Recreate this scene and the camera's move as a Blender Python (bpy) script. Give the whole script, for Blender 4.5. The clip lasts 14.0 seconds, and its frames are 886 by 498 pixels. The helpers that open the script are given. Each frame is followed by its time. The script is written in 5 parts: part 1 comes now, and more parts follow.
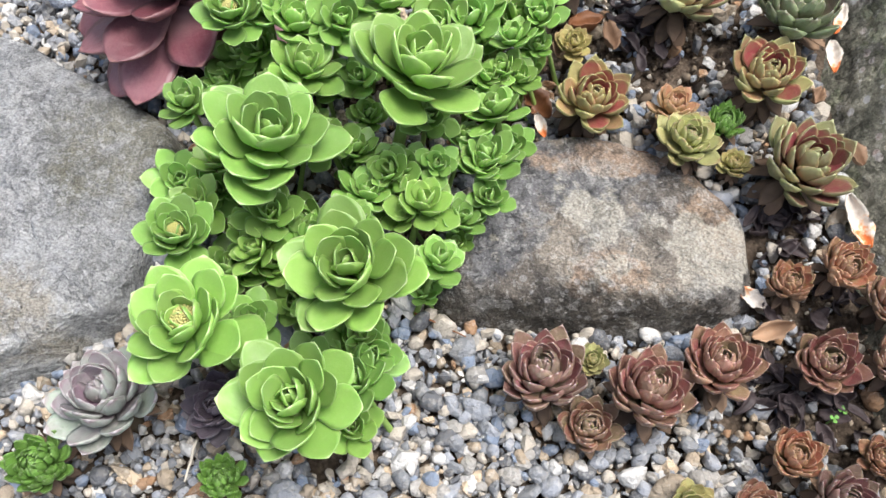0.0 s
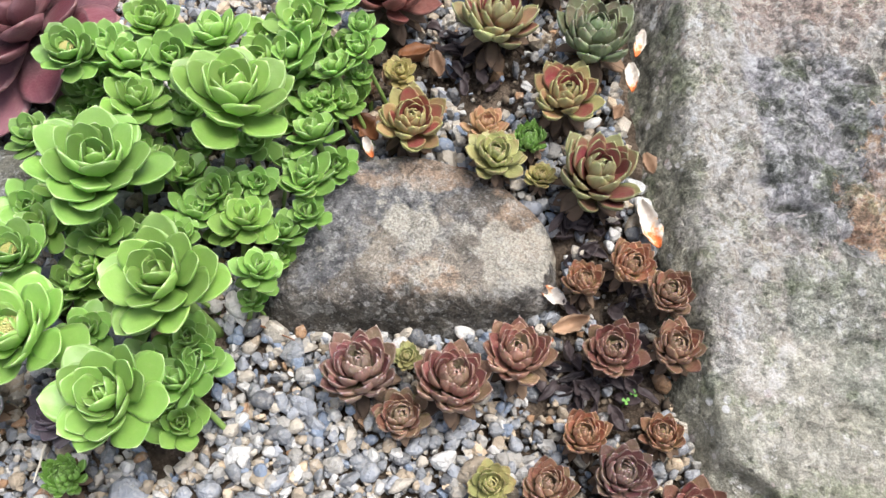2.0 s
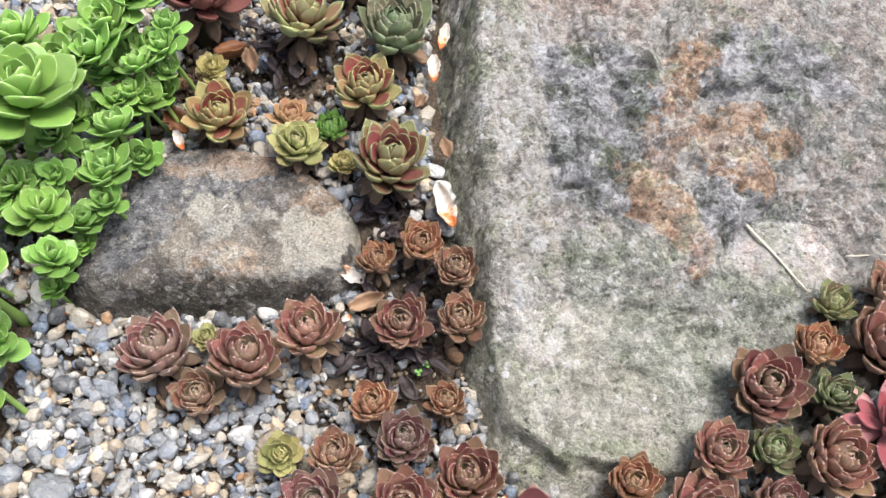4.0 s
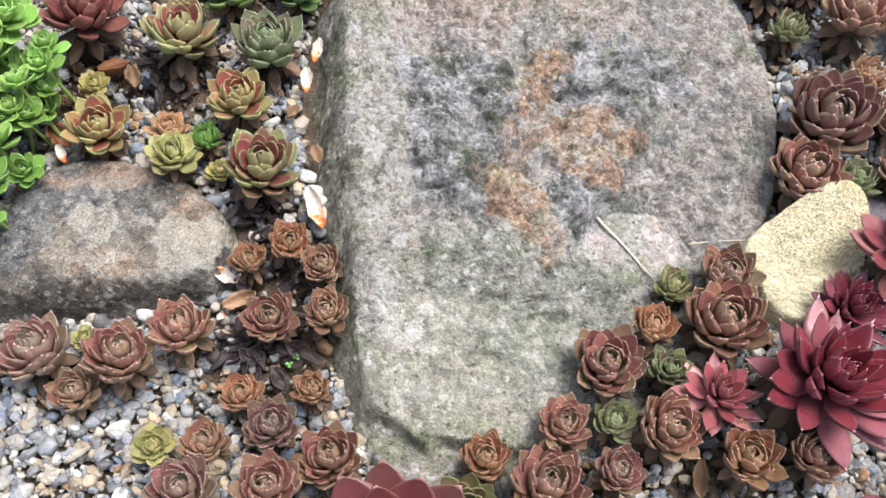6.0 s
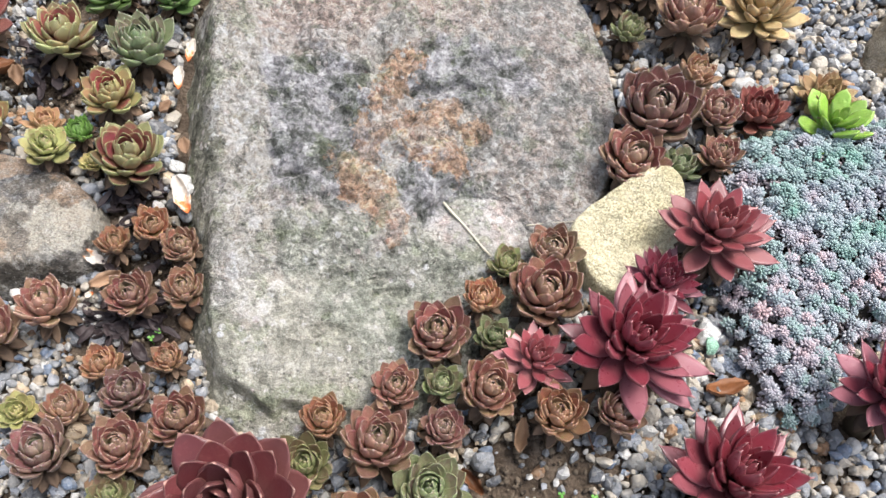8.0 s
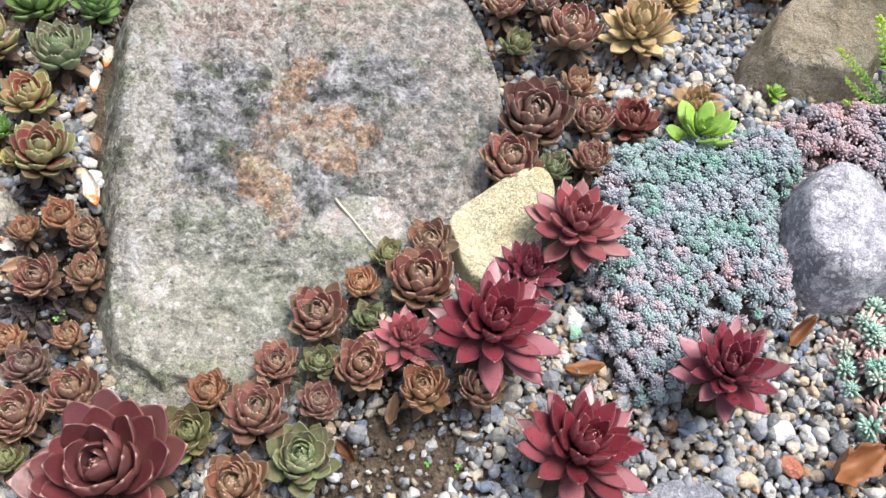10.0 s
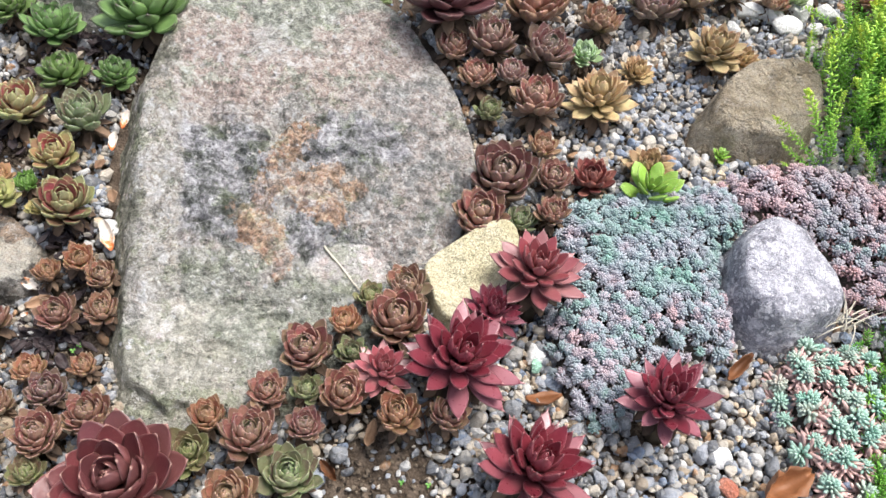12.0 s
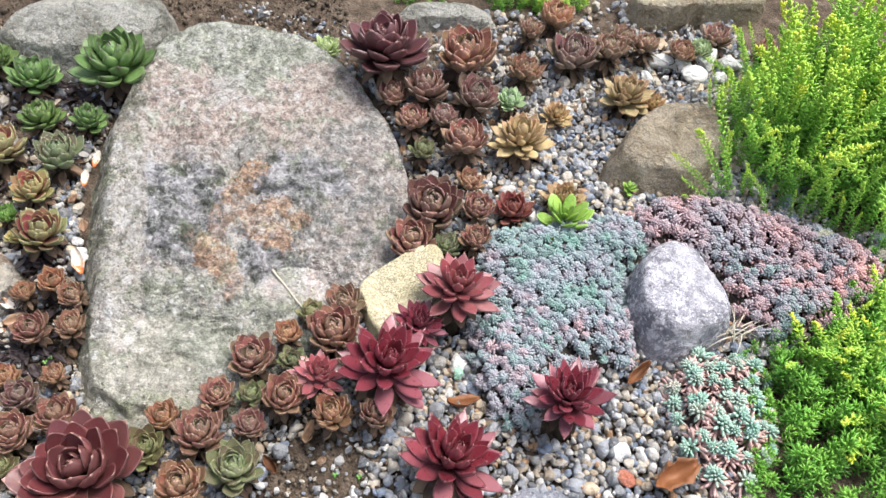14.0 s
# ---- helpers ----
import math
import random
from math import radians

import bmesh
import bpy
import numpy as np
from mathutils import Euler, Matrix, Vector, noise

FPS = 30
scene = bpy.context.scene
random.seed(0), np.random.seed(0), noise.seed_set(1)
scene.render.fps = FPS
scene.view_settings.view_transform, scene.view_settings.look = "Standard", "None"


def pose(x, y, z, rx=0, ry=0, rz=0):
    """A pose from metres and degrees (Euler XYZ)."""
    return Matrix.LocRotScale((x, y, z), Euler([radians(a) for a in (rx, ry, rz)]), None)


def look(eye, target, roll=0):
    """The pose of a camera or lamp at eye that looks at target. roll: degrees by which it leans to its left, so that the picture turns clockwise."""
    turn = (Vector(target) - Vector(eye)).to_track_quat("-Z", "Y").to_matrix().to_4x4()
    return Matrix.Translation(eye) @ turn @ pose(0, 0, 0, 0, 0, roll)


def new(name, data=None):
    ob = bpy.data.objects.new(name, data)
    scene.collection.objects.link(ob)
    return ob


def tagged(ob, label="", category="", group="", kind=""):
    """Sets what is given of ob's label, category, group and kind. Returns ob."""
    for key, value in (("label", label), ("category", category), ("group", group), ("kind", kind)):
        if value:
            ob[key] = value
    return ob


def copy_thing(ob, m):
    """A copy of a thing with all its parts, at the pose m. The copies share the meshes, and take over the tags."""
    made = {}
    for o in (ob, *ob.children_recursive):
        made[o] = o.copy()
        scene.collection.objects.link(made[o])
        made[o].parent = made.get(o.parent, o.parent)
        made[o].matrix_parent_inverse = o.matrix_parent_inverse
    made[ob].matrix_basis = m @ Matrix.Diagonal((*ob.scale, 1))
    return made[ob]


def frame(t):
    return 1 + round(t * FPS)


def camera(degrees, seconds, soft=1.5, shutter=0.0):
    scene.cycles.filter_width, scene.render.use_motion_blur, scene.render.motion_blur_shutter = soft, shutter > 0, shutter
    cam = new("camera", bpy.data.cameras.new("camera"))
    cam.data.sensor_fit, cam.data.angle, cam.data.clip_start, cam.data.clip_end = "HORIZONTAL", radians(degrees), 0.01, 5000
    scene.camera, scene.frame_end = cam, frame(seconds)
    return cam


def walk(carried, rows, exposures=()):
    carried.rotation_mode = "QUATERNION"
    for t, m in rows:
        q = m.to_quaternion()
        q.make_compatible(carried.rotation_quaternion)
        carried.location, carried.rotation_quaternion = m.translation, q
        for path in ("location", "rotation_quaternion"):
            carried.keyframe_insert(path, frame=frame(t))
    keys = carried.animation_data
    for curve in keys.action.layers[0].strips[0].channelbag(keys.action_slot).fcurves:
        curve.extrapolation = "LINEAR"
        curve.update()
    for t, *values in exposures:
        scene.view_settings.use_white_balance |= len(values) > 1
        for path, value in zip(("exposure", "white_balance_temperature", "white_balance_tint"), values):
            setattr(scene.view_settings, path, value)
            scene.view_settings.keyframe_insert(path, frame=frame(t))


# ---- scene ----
cam = camera(54.5, 14.0)
METRES, EYE, TILT, LEAN, TURN = 0.95, 0.60, -65.0, 0.0, 0.0
ROWS = [
    (0.0, 0.0, 0.0, 0.0, -0.0, 0.0, -0.0),
    (0.5, 0.0333, -0.0129, -0.0003, -0.23, 0.32, 0.72),
    (1.0, 0.0598, -0.0257, -0.0036, -0.61, 0.64, 1.28),
    (1.5, 0.0881, -0.0454, -0.0092, -1.07, 1.16, 1.65),
    (2.0, 0.124, -0.0701, -0.0194, -1.64, 1.92, 2.0),
    (2.5, 0.1615, -0.0897, -0.026, -2.26, 2.51, 2.33),
    (3.0, 0.1945, -0.1014, -0.0395, -2.83, 2.72, 2.72),
    (3.5, 0.2285, -0.1022, -0.0525, -3.54, 2.71, 3.27),
    (4.0, 0.2615, -0.1108, -0.0584, -4.35, 2.84, 3.91),
    (6.5, 0.3697, -0.1947, -0.1006, -7.13, 4.05, 6.12),
    (7.0, 0.4006, -0.221, -0.1154, -7.58, 4.13, 6.29),
    (7.5, 0.4344, -0.2349, -0.1309, -7.87, 4.1, 6.47),
    (8.0, 0.4619, -0.2571, -0.1346, -8.08, 4.22, 6.48),
    (8.5, 0.492, -0.2809, -0.1484, -8.35, 4.45, 6.35),
    (9.0, 0.5235, -0.3014, -0.1641, -8.71, 4.67, 6.35),
    (11.5, 0.5669, -0.4369, -0.2072, -9.02, 8.11, 5.41),
    (12.0, 0.5652, -0.4695, -0.2173, -9.1, 9.27, 5.57),
    (12.5, 0.572, -0.502, -0.2284, -9.16, 10.23, 5.77),
    (13.0, 0.5782, -0.5396, -0.2424, -9.3, 11.09, 5.96),
    (13.5, 0.5967, -0.5808, -0.2654, -9.59, 11.78, 6.14),
    (14.0, 0.613, -0.6172, -0.2851, -9.92, 12.31, 6.16),
]
walk(cam, [(t, pose(0, 0, EYE, TILT, LEAN, TURN) @ pose(METRES * x, METRES * y, METRES * z, 90 + pitch, roll, yaw)) for t, x, y, z, yaw, pitch, roll in ROWS])

# ---- light: bright overcast sky with a weak, wide sun ----
world = bpy.data.worlds.new("sky")
scene.world = world
world.use_nodes = True
wn, wl = world.node_tree.nodes, world.node_tree.links
sky = wn.new("ShaderNodeTexSky")
sky.sky_type, sky.sun_disc = "NISHITA", False
sky.sun_elevation, sky.sun_rotation = radians(72), radians(74)
sky.air_density, sky.dust_density = 1.0, 4.0
soften = wn.new("ShaderNodeHueSaturation")
soften.inputs["Saturation"].default_value = 0.72
wl.new(sky.outputs["Color"], soften.inputs["Color"])
wl.new(soften.outputs["Color"], wn["Background"].inputs["Color"])
wn["Background"].inputs["Strength"].default_value = 0.099
sun = new("sun", bpy.data.lights.new("sun", "SUN"))
sun.data.energy, sun.data.angle, sun.data.color = 1.9, radians(32), (1.0, 0.99, 0.975)
sun.matrix_basis = look((0, 0, 0), (-0.28, -0.08, -0.95))
sun.location = (0, 0, 4)
scene.view_settings.exposure = 1.29


# ---- materials ----
class Nodes:
    """Small helper to write node trees."""

    def __init__(self, name, roughness=0.6, specular=0.4):
        self.mat = bpy.data.materials.new(name)
        self.mat.use_nodes = True
        self.t = self.mat.node_tree
        self.b = self.t.nodes["Principled BSDF"]
        self.b.inputs["Roughness"].default_value = roughness
        self.b.inputs["Specular IOR Level"].default_value = specular

    def put(self, socket, value):
        if isinstance(value, bpy.types.NodeSocket):
            self.t.links.new(value, socket)
        else:
            socket.default_value = value

    def coords(self):
        return self.t.nodes.new("ShaderNodeTexCoord").outputs["Object"]

    def place(self):
        return self.t.nodes.new("ShaderNodeNewGeometry").outputs["Position"]

    def attr(self, name):
        n = self.t.nodes.new("ShaderNodeAttribute")
        n.attribute_name = name
        return n.outputs["Fac"]

    def chance(self, island=False):
        if island:
            return self.t.nodes.new("ShaderNodeNewGeometry").outputs["Random Per Island"]
        return self.t.nodes.new("ShaderNodeObjectInfo").outputs["Random"]

    def tint(self):
        return self.t.nodes.new("ShaderNodeObjectInfo").outputs["Color"]

    def noise(self, scale, detail=4.0, rough=0.55, vec=None, warp=0.0):
        n = self.t.nodes.new("ShaderNodeTexNoise")
        self.put(n.inputs["Scale"], scale)
        self.put(n.inputs["Detail"], detail)
        self.put(n.inputs["Roughness"], rough)
        self.put(n.inputs["Distortion"], warp)
        self.t.links.new(vec or self.place(), n.inputs["Vector"])
        return n.outputs["Fac"]

    def cells(self, scale, vec=None, out="Distance"):
        n = self.t.nodes.new("ShaderNodeTexVoronoi")
        self.put(n.inputs["Scale"], scale)
        self.t.links.new(vec or self.place(), n.inputs["Vector"])
        return n.outputs[out]

    def near(self, x, y, rx, ry, wobble=0.0):
        """1 at the plan place x, y, falling to 0 at the edge of an ellipse with a ragged rim."""
        sub = self.t.nodes.new("ShaderNodeVectorMath")
        sub.operation = "SUBTRACT"
        self.t.links.new(self.place(), sub.inputs[0])
        sub.inputs[1].default_value = (x, y, 0)
        div = self.t.nodes.new("ShaderNodeVectorMath")
        div.operation = "MULTIPLY"
        self.t.links.new(sub.outputs[0], div.inputs[0])
        div.inputs[1].default_value = (1 / rx, 1 / ry, 0)
        ln = self.t.nodes.new("ShaderNodeVectorMath")
        ln.operation = "LENGTH"
        self.t.links.new(div.outputs[0], ln.inputs[0])
        v = self.math("SUBTRACT", 1.0, ln.outputs["Value"])
        if wobble:
            v = self.math("ADD", v, self.math("MULTIPLY", self.math("SUBTRACT", self.noise(20, 8, 0.62), 0.5), 3.2 * wobble))
        return v

    def math(self, op, a, b=0.0):
        n = self.t.nodes.new("ShaderNodeMath")
        n.operation = op
        self.put(n.inputs[0], a)
        self.put(n.inputs[1], b)
        return n.outputs[0]

    def step(self, v, a, b):
        n = self.t.nodes.new("ShaderNodeMapRange")
        n.interpolation_type = "SMOOTHSTEP"
        self.put(n.inputs["Value"], v)
        n.inputs["From Min"].default_value, n.inputs["From Max"].default_value = a, b
        return n.outputs["Result"]

    def mask(self, v, centre, soft=0.02):
        return self.step(v, centre - soft, centre + soft)

    def spread(self, v, gain=3.0):
        """Stretch a noise about its middle."""
        return self.math("ADD", 0.5, self.math("MULTIPLY", self.math("SUBTRACT", v, 0.5), gain))

    def ramp(self, v, stops):
        n = self.t.nodes.new("ShaderNodeValToRGB")
        e = n.color_ramp.elements
        while len(e) < len(stops):
            e.new(0.5)
        for k, (p, c) in zip(e, stops):
            k.position, k.color = p, (*c, 1)
        self.put(n.inputs["Fac"], v)
        return n.outputs["Color"]

    def mix(self, fac, a, b, kind="MIX"):
        n = self.t.nodes.new("ShaderNodeMix")
        n.data_type, n.blend_type = "RGBA", kind
        self.put(n.inputs["Factor"], fac)
        ins = [s for s in n.inputs if s.type == "RGBA"]
        self.put(ins[0], (*a, 1) if isinstance(a, tuple) else a)
        self.put(ins[1], (*b, 1) if isinstance(b, tuple) else b)
        return [s for s in n.outputs if s.type == "RGBA"][0]

    def color(self, c):
        self.put(self.b.inputs["Base Color"], c)

    def rough(self, v):
        self.put(self.b.inputs["Roughness"], v)

    def bump(self, height, distance, strength=1.0):
        n = self.t.nodes.new("ShaderNodeBump")
        n.inputs["Distance"].default_value, n.inputs["Strength"].default_value = distance, strength
        self.t.links.new(height, n.inputs["Height"])
        self.t.links.new(n.outputs["Normal"], self.b.inputs["Normal"])


def leaf_material(name, inner, base, mid, tip, rim, back, old, rough=0.45, soft=0.0, blotch=0.25, vary=0.55):
    """Fleshy leaf: colour runs from base to tip and to the rim, young inner leaves differ from old outer ones."""
    n = Nodes(name, rough, 0.6)
    along, across, age, top = n.attr("along"), n.attr("across"), n.attr("age"), n.attr("top")
    c = n.ramp(along, ((0.25, base), (0.62, mid), (0.86, mid), (1.0, tip)))
    c = n.mix(n.step(age, 0.45, 0.05), c, n.ramp(along, ((0.2, inner), (0.85, inner), (1.0, tip))))
    c = n.mix(n.math("MULTIPLY", n.step(n.math("ADD", age, n.math("MULTIPLY", n.chance(), 0.25)), 0.72, 1.1), 0.85), c, n.ramp(along, ((0.1, old), (0.9, old), (1.0, tip))))
    c = n.mix(n.math("MULTIPLY", n.step(top, 0.1, -0.5), 0.75), c, n.ramp(along, ((0.1, back), (0.9, back), (1.0, tip))))
    c = n.mix(n.math("MULTIPLY", n.step(across, 0.6, 1.0), 0.35), c, n.ramp(along, ((0.2, back), (0.9, back), (1.0, tip))))
    luck = n.math("FRACT", n.math("MULTIPLY", n.chance(), 7.31))
    c = n.mix(n.math("MULTIPLY", n.math("MULTIPLY", luck, luck), vary), c, n.mix(0.5, old, back))
    stretch = n.t.nodes.new("ShaderNodeVectorMath")
    stretch.operation = "MULTIPLY"
    n.t.links.new(n.coords(), stretch.inputs[0])
    stretch.inputs[1].default_value = (2.0, 22.0, 2.0)
    streak = n.noise(1.6, 4, 0.6, stretch.outputs[0])
    c = n.mix(n.math("MULTIPLY", n.mask(streak, 0.52, 0.06), blotch * 1.5), c, n.mix(0.5, base, back))
    mottle, dots = n.noise(110, 6, 0.6), n.noise(520, 5, 0.6)
    broad = n.noise(45, 4, 0.6)
    c = n.mix(n.math("MULTIPLY", n.mask(broad, 0.52, 0.07), blotch * 1.4), c, n.mix(0.35, tip, c))
    c = n.mix(n.math("MULTIPLY", n.mask(mottle, 0.53, 0.06), blotch * 1.6), c, n.mix(0.3, back, c))
    c = n.mix(n.math("MULTIPLY", n.mask(dots, 0.57, 0.04), blotch), c, n.mix(0.6, c, (0.05, 0.03, 0.02)))
    c = n.mix(n.math("MULTIPLY", n.mask(n.noise(260, 4, 0.55), 0.60, 0.04), blotch * 0.8), c, rim)
    c = n.mix(n.math("MULTIPLY", n.math("MAXIMUM", n.step(across, 0.955, 0.99), n.step(along, 0.97, 0.99)), 0.5), c, rim)
    value = n.math("ADD", 0.66, n.math("MULTIPLY", n.chance(), 0.48))
    v = n.t.nodes.new("ShaderNodeCombineColor")
    for i in range(3):
        n.t.links.new(value, v.inputs[i])
    c = n.mix(1.0, c, v.outputs["Color"], "MULTIPLY")
    c = n.mix(1.0, c, n.tint(), "MULTIPLY")
    n.color(c)
    n.rough(n.math("ADD", rough - 0.08, n.math("MULTIPLY", n.noise(140, 3), 0.2)))
    n.bump(n.math("ADD", n.math("MULTIPLY", mottle, 0.016 * blotch), n.math("MULTIPLY", dots, 0.003 * blotch)), 1.0, 0.6)
    if soft:
        n.b.inputs["Subsurface Weight"].default_value = soft
        n.b.inputs["Subsurface Radius"].default_value = (0.004, 0.008, 0.002)
        n.b.inputs["Subsurface Scale"].default_value = 0.4
    return n.mat


def rock_material(name, stops, speck=(0.05, 0.05, 0.045), speck_amount=0.5, pale=(0.62, 0.6, 0.56), pale_amount=0.3, extra=None, rough=0.85, grain=1.0, cloud=12.0):
    """Weathered rock: broad colour clouds, lichen patches and specks, sandy grain, and hollows and pits with shade
    painted in.
    """
    n = Nodes(name, rough, 0.25)
    c = n.ramp(n.spread(n.noise(cloud, 9, 0.6, warp=0.5), 3.0), stops)
    patch, blot, fine, sand = n.noise(34, 9, 0.6, warp=0.5), n.noise(46, 9, 0.66, warp=0.2), n.noise(130, 8, 0.62, warp=0.3), n.noise(560, 6, 0.65)
    if extra:
        c = extra(n, c)
    zone = n.math("ADD", 0.3, n.math("MULTIPLY", n.mask(n.noise(9, 4, 0.55), 0.5, 0.07), 0.7))
    # low parts of the patch bump darkened, their shade put into the colour
    c = n.mix(n.math("MULTIPLY", n.mask(patch, 0.45, -0.03), n.math("MULTIPLY", zone, speck_amount * 0.65)), c, n.mix(0.35, speck, c))
    c = n.mix(n.math("MULTIPLY", n.mask(blot, 0.565, 0.02), pale_amount), c, pale)
    c = n.mix(n.math("MULTIPLY", n.mask(fine, 0.43, -0.03), n.math("MULTIPLY", zone, speck_amount * 0.6)), c, n.mix(0.2, speck, c))
    c = n.mix(n.math("MULTIPLY", n.mask(n.noise(190, 6, 0.6), 0.585, 0.02), pale_amount), c, pale)
    dots = n.math("MULTIPLY", n.step(n.cells(95), 0.30, 0.22), n.mask(n.noise(14, 4), 0.53, 0.03))
    c = n.mix(n.math("MULTIPLY", dots, pale_amount), c, n.mix(0.5, pale, (0.75, 0.75, 0.77)))
    freckle = n.math("MULTIPLY", n.step(n.cells(210), 0.26, 0.16), n.mask(n.noise(18, 4), 0.5, 0.05))
    c = n.mix(n.math("MULTIPLY", freckle, speck_amount * 0.9), c, n.mix(0.2, speck, c))
    pits = n.math("MAXIMUM", n.mask(n.noise(70, 5, 0.5, warp=1.2), 0.41, -0.012), n.mask(n.noise(38, 5, 0.5, warp=1.6), 0.365, -0.008))
    crust = n.mask(n.noise(24, 7, 0.55, warp=0.8), 0.565, 0.012)
    c = n.mix(n.math("MULTIPLY", crust, pale_amount * 0.6), c, n.mix(0.5, pale, c))
    # shade inside the pits painted as a dark tone
    c = n.mix(n.math("MULTIPLY", pits, n.math("MULTIPLY", zone, speck_amount * 0.9)), c, n.mix(0.25, speck, c))
    c = n.mix(0.32, c, n.ramp(sand, ((0.40, (0.1, 0.1, 0.1)), (0.5, (0.5, 0.5, 0.5)), (0.60, (0.92, 0.92, 0.92)))), "OVERLAY")
    n.color(c)
    n.rough(n.math("ADD", rough - 0.1, n.math("MULTIPLY", fine, 0.2)))
    h = n.math("ADD", n.math("MULTIPLY", sand, 0.003 * grain), n.math("ADD", n.math("MULTIPLY", fine, 0.016 * grain), n.math("SUBTRACT", n.math("MULTIPLY", patch, 0.05 * grain), n.math("MULTIPLY", pits, 0.003 * grain))))
    n.bump(h, 1.0, 1.0)
    return n.mat


# rust crusts on the slab: place and reach
CRUST = ((0.559, 0.414, 0.022), (0.540, 0.385, 0.018), (0.526, 0.360, 0.018), (0.508, 0.322, 0.024), (0.494, 0.290, 0.028), (0.508, 0.262, 0.026), (0.517, 0.230, 0.016), (0.518, 0.207, 0.010),
         (0.577, 0.297, 0.030), (0.560, 0.330, 0.028), (0.590, 0.345, 0.018), (0.621, 0.322, 0.016))


def slab_material():
    """Sandstone: smooth pale sand at its foot, a pitted violet-grey middle with rust crusts, pink and green-grey lichen beyond."""
    n = Nodes("slab_stone", 0.85, 0.2)
    broad, mott, fine, sand = n.noise(9, 6, 0.6), n.noise(36, 10, 0.72), n.noise(170, 6, 0.66), n.noise(620, 5, 0.6)

    def cloud(scale, *stops):
        return n.ramp(n.spread(n.noise(scale, 10, 0.68), 2.8), stops)

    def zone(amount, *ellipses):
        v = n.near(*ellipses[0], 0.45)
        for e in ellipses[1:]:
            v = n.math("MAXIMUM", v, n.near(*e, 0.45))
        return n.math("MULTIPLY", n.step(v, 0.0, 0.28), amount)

    c = cloud(14, (0.15, (0.40, 0.39, 0.35)), (0.45, (0.56, 0.52, 0.48)), (0.7, (0.61, 0.53, 0.48)), (0.9, (0.72, 0.69, 0.66)))
    c = n.mix(zone(0.9, (0.55, 0.70, 0.34, 0.12), (0.60, 0.61, 0.09, 0.07)), c, cloud(22, (0.15, (0.28, 0.30, 0.24)), (0.45, (0.44, 0.45, 0.37)), (0.75, (0.52, 0.53, 0.46)), (0.95, (0.66, 0.65, 0.60))))
    c = n.mix(zone(0.85, (0.42, 0.575, 0.10, 0.06), (0.67, 0.56, 0.10, 0.075), (0.53, 0.51, 0.22, 0.05)), c, cloud(24, (0.15, (0.42, 0.34, 0.30)), (0.45, (0.62, 0.51, 0.45)), (0.7, (0.66, 0.56, 0.50)), (0.92, (0.76, 0.73, 0.69))))
    c = n.mix(zone(0.85, (0.71, 0.40, 0.10, 0.12), (0.68, 0.27, 0.10, 0.08)), c, cloud(26, (0.12, (0.26, 0.27, 0.26)), (0.4, (0.44, 0.42, 0.40)), (0.65, (0.54, 0.46, 0.41)), (0.9, (0.64, 0.61, 0.59))))
    c = n.mix(zone(0.95, (0.44, 0.345, 0.10, 0.115), (0.62, 0.395, 0.09, 0.05), (0.57, 0.265, 0.05, 0.05)), c, cloud(36, (0.08, (0.10, 0.105, 0.095)), (0.32, (0.27, 0.275, 0.26)), (0.52, (0.42, 0.41, 0.42)), (0.72, (0.52, 0.50, 0.53)), (0.92, (0.78, 0.77, 0.78))))
    c = n.mix(zone(0.9, (0.44, 0.10, 0.16, 0.10)), c, cloud(20, (0.12, (0.30, 0.295, 0.235)), (0.42, (0.41, 0.395, 0.325)), (0.7, (0.465, 0.445, 0.375)), (0.92, (0.54, 0.49, 0.42))))
    c = n.mix(zone(0.8, (0.55, 0.145, 0.12, 0.09), (0.44, 0.215, 0.10, 0.035)), c, cloud(40, (0.12, (0.18, 0.19, 0.15)), (0.42, (0.34, 0.355, 0.29)), (0.7, (0.46, 0.455, 0.39)), (0.92, (0.58, 0.56, 0.51))))
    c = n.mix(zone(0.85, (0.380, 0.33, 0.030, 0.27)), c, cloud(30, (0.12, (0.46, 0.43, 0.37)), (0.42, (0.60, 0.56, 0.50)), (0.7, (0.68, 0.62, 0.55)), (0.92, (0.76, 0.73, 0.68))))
    # left side face: olive algae, with the side's shade painted into the same zone
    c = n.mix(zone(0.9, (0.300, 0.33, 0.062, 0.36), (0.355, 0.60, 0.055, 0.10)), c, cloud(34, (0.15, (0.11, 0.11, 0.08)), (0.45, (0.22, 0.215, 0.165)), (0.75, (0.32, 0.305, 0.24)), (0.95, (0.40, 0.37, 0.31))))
    rust = n.near(CRUST[0][0], CRUST[0][1], 1.5 * CRUST[0][2], 1.5 * CRUST[0][2])
    for x, y, r in CRUST[1:]:
        rust = n.math("MAXIMUM", rust, n.near(x, y, 1.5 * r, 1.5 * r))
    rust = n.math("ADD", rust, n.math("MULTIPLY", n.math("SUBTRACT", n.noise(50, 10, 0.7), 0.5), 2.4))
    body = cloud(60, (0.1, (0.20, 0.15, 0.11)), (0.35, (0.50, 0.32, 0.21)), (0.6, (0.66, 0.42, 0.27)), (0.85, (0.70, 0.54, 0.43)))
    c = n.mix(n.math("MULTIPLY", n.step(rust, 0.28, 0.40), n.math("ADD", 0.35, n.math("MULTIPLY", n.mask(n.noise(26, 8, 0.66), 0.47, 0.05), 0.5))), c, body)
    hollow = n.math("ADD", n.near(0.604, 0.224, 0.062, 0.042), n.math("MULTIPLY", n.math("SUBTRACT", n.noise(30, 6, 0.6), 0.5), 0.5))
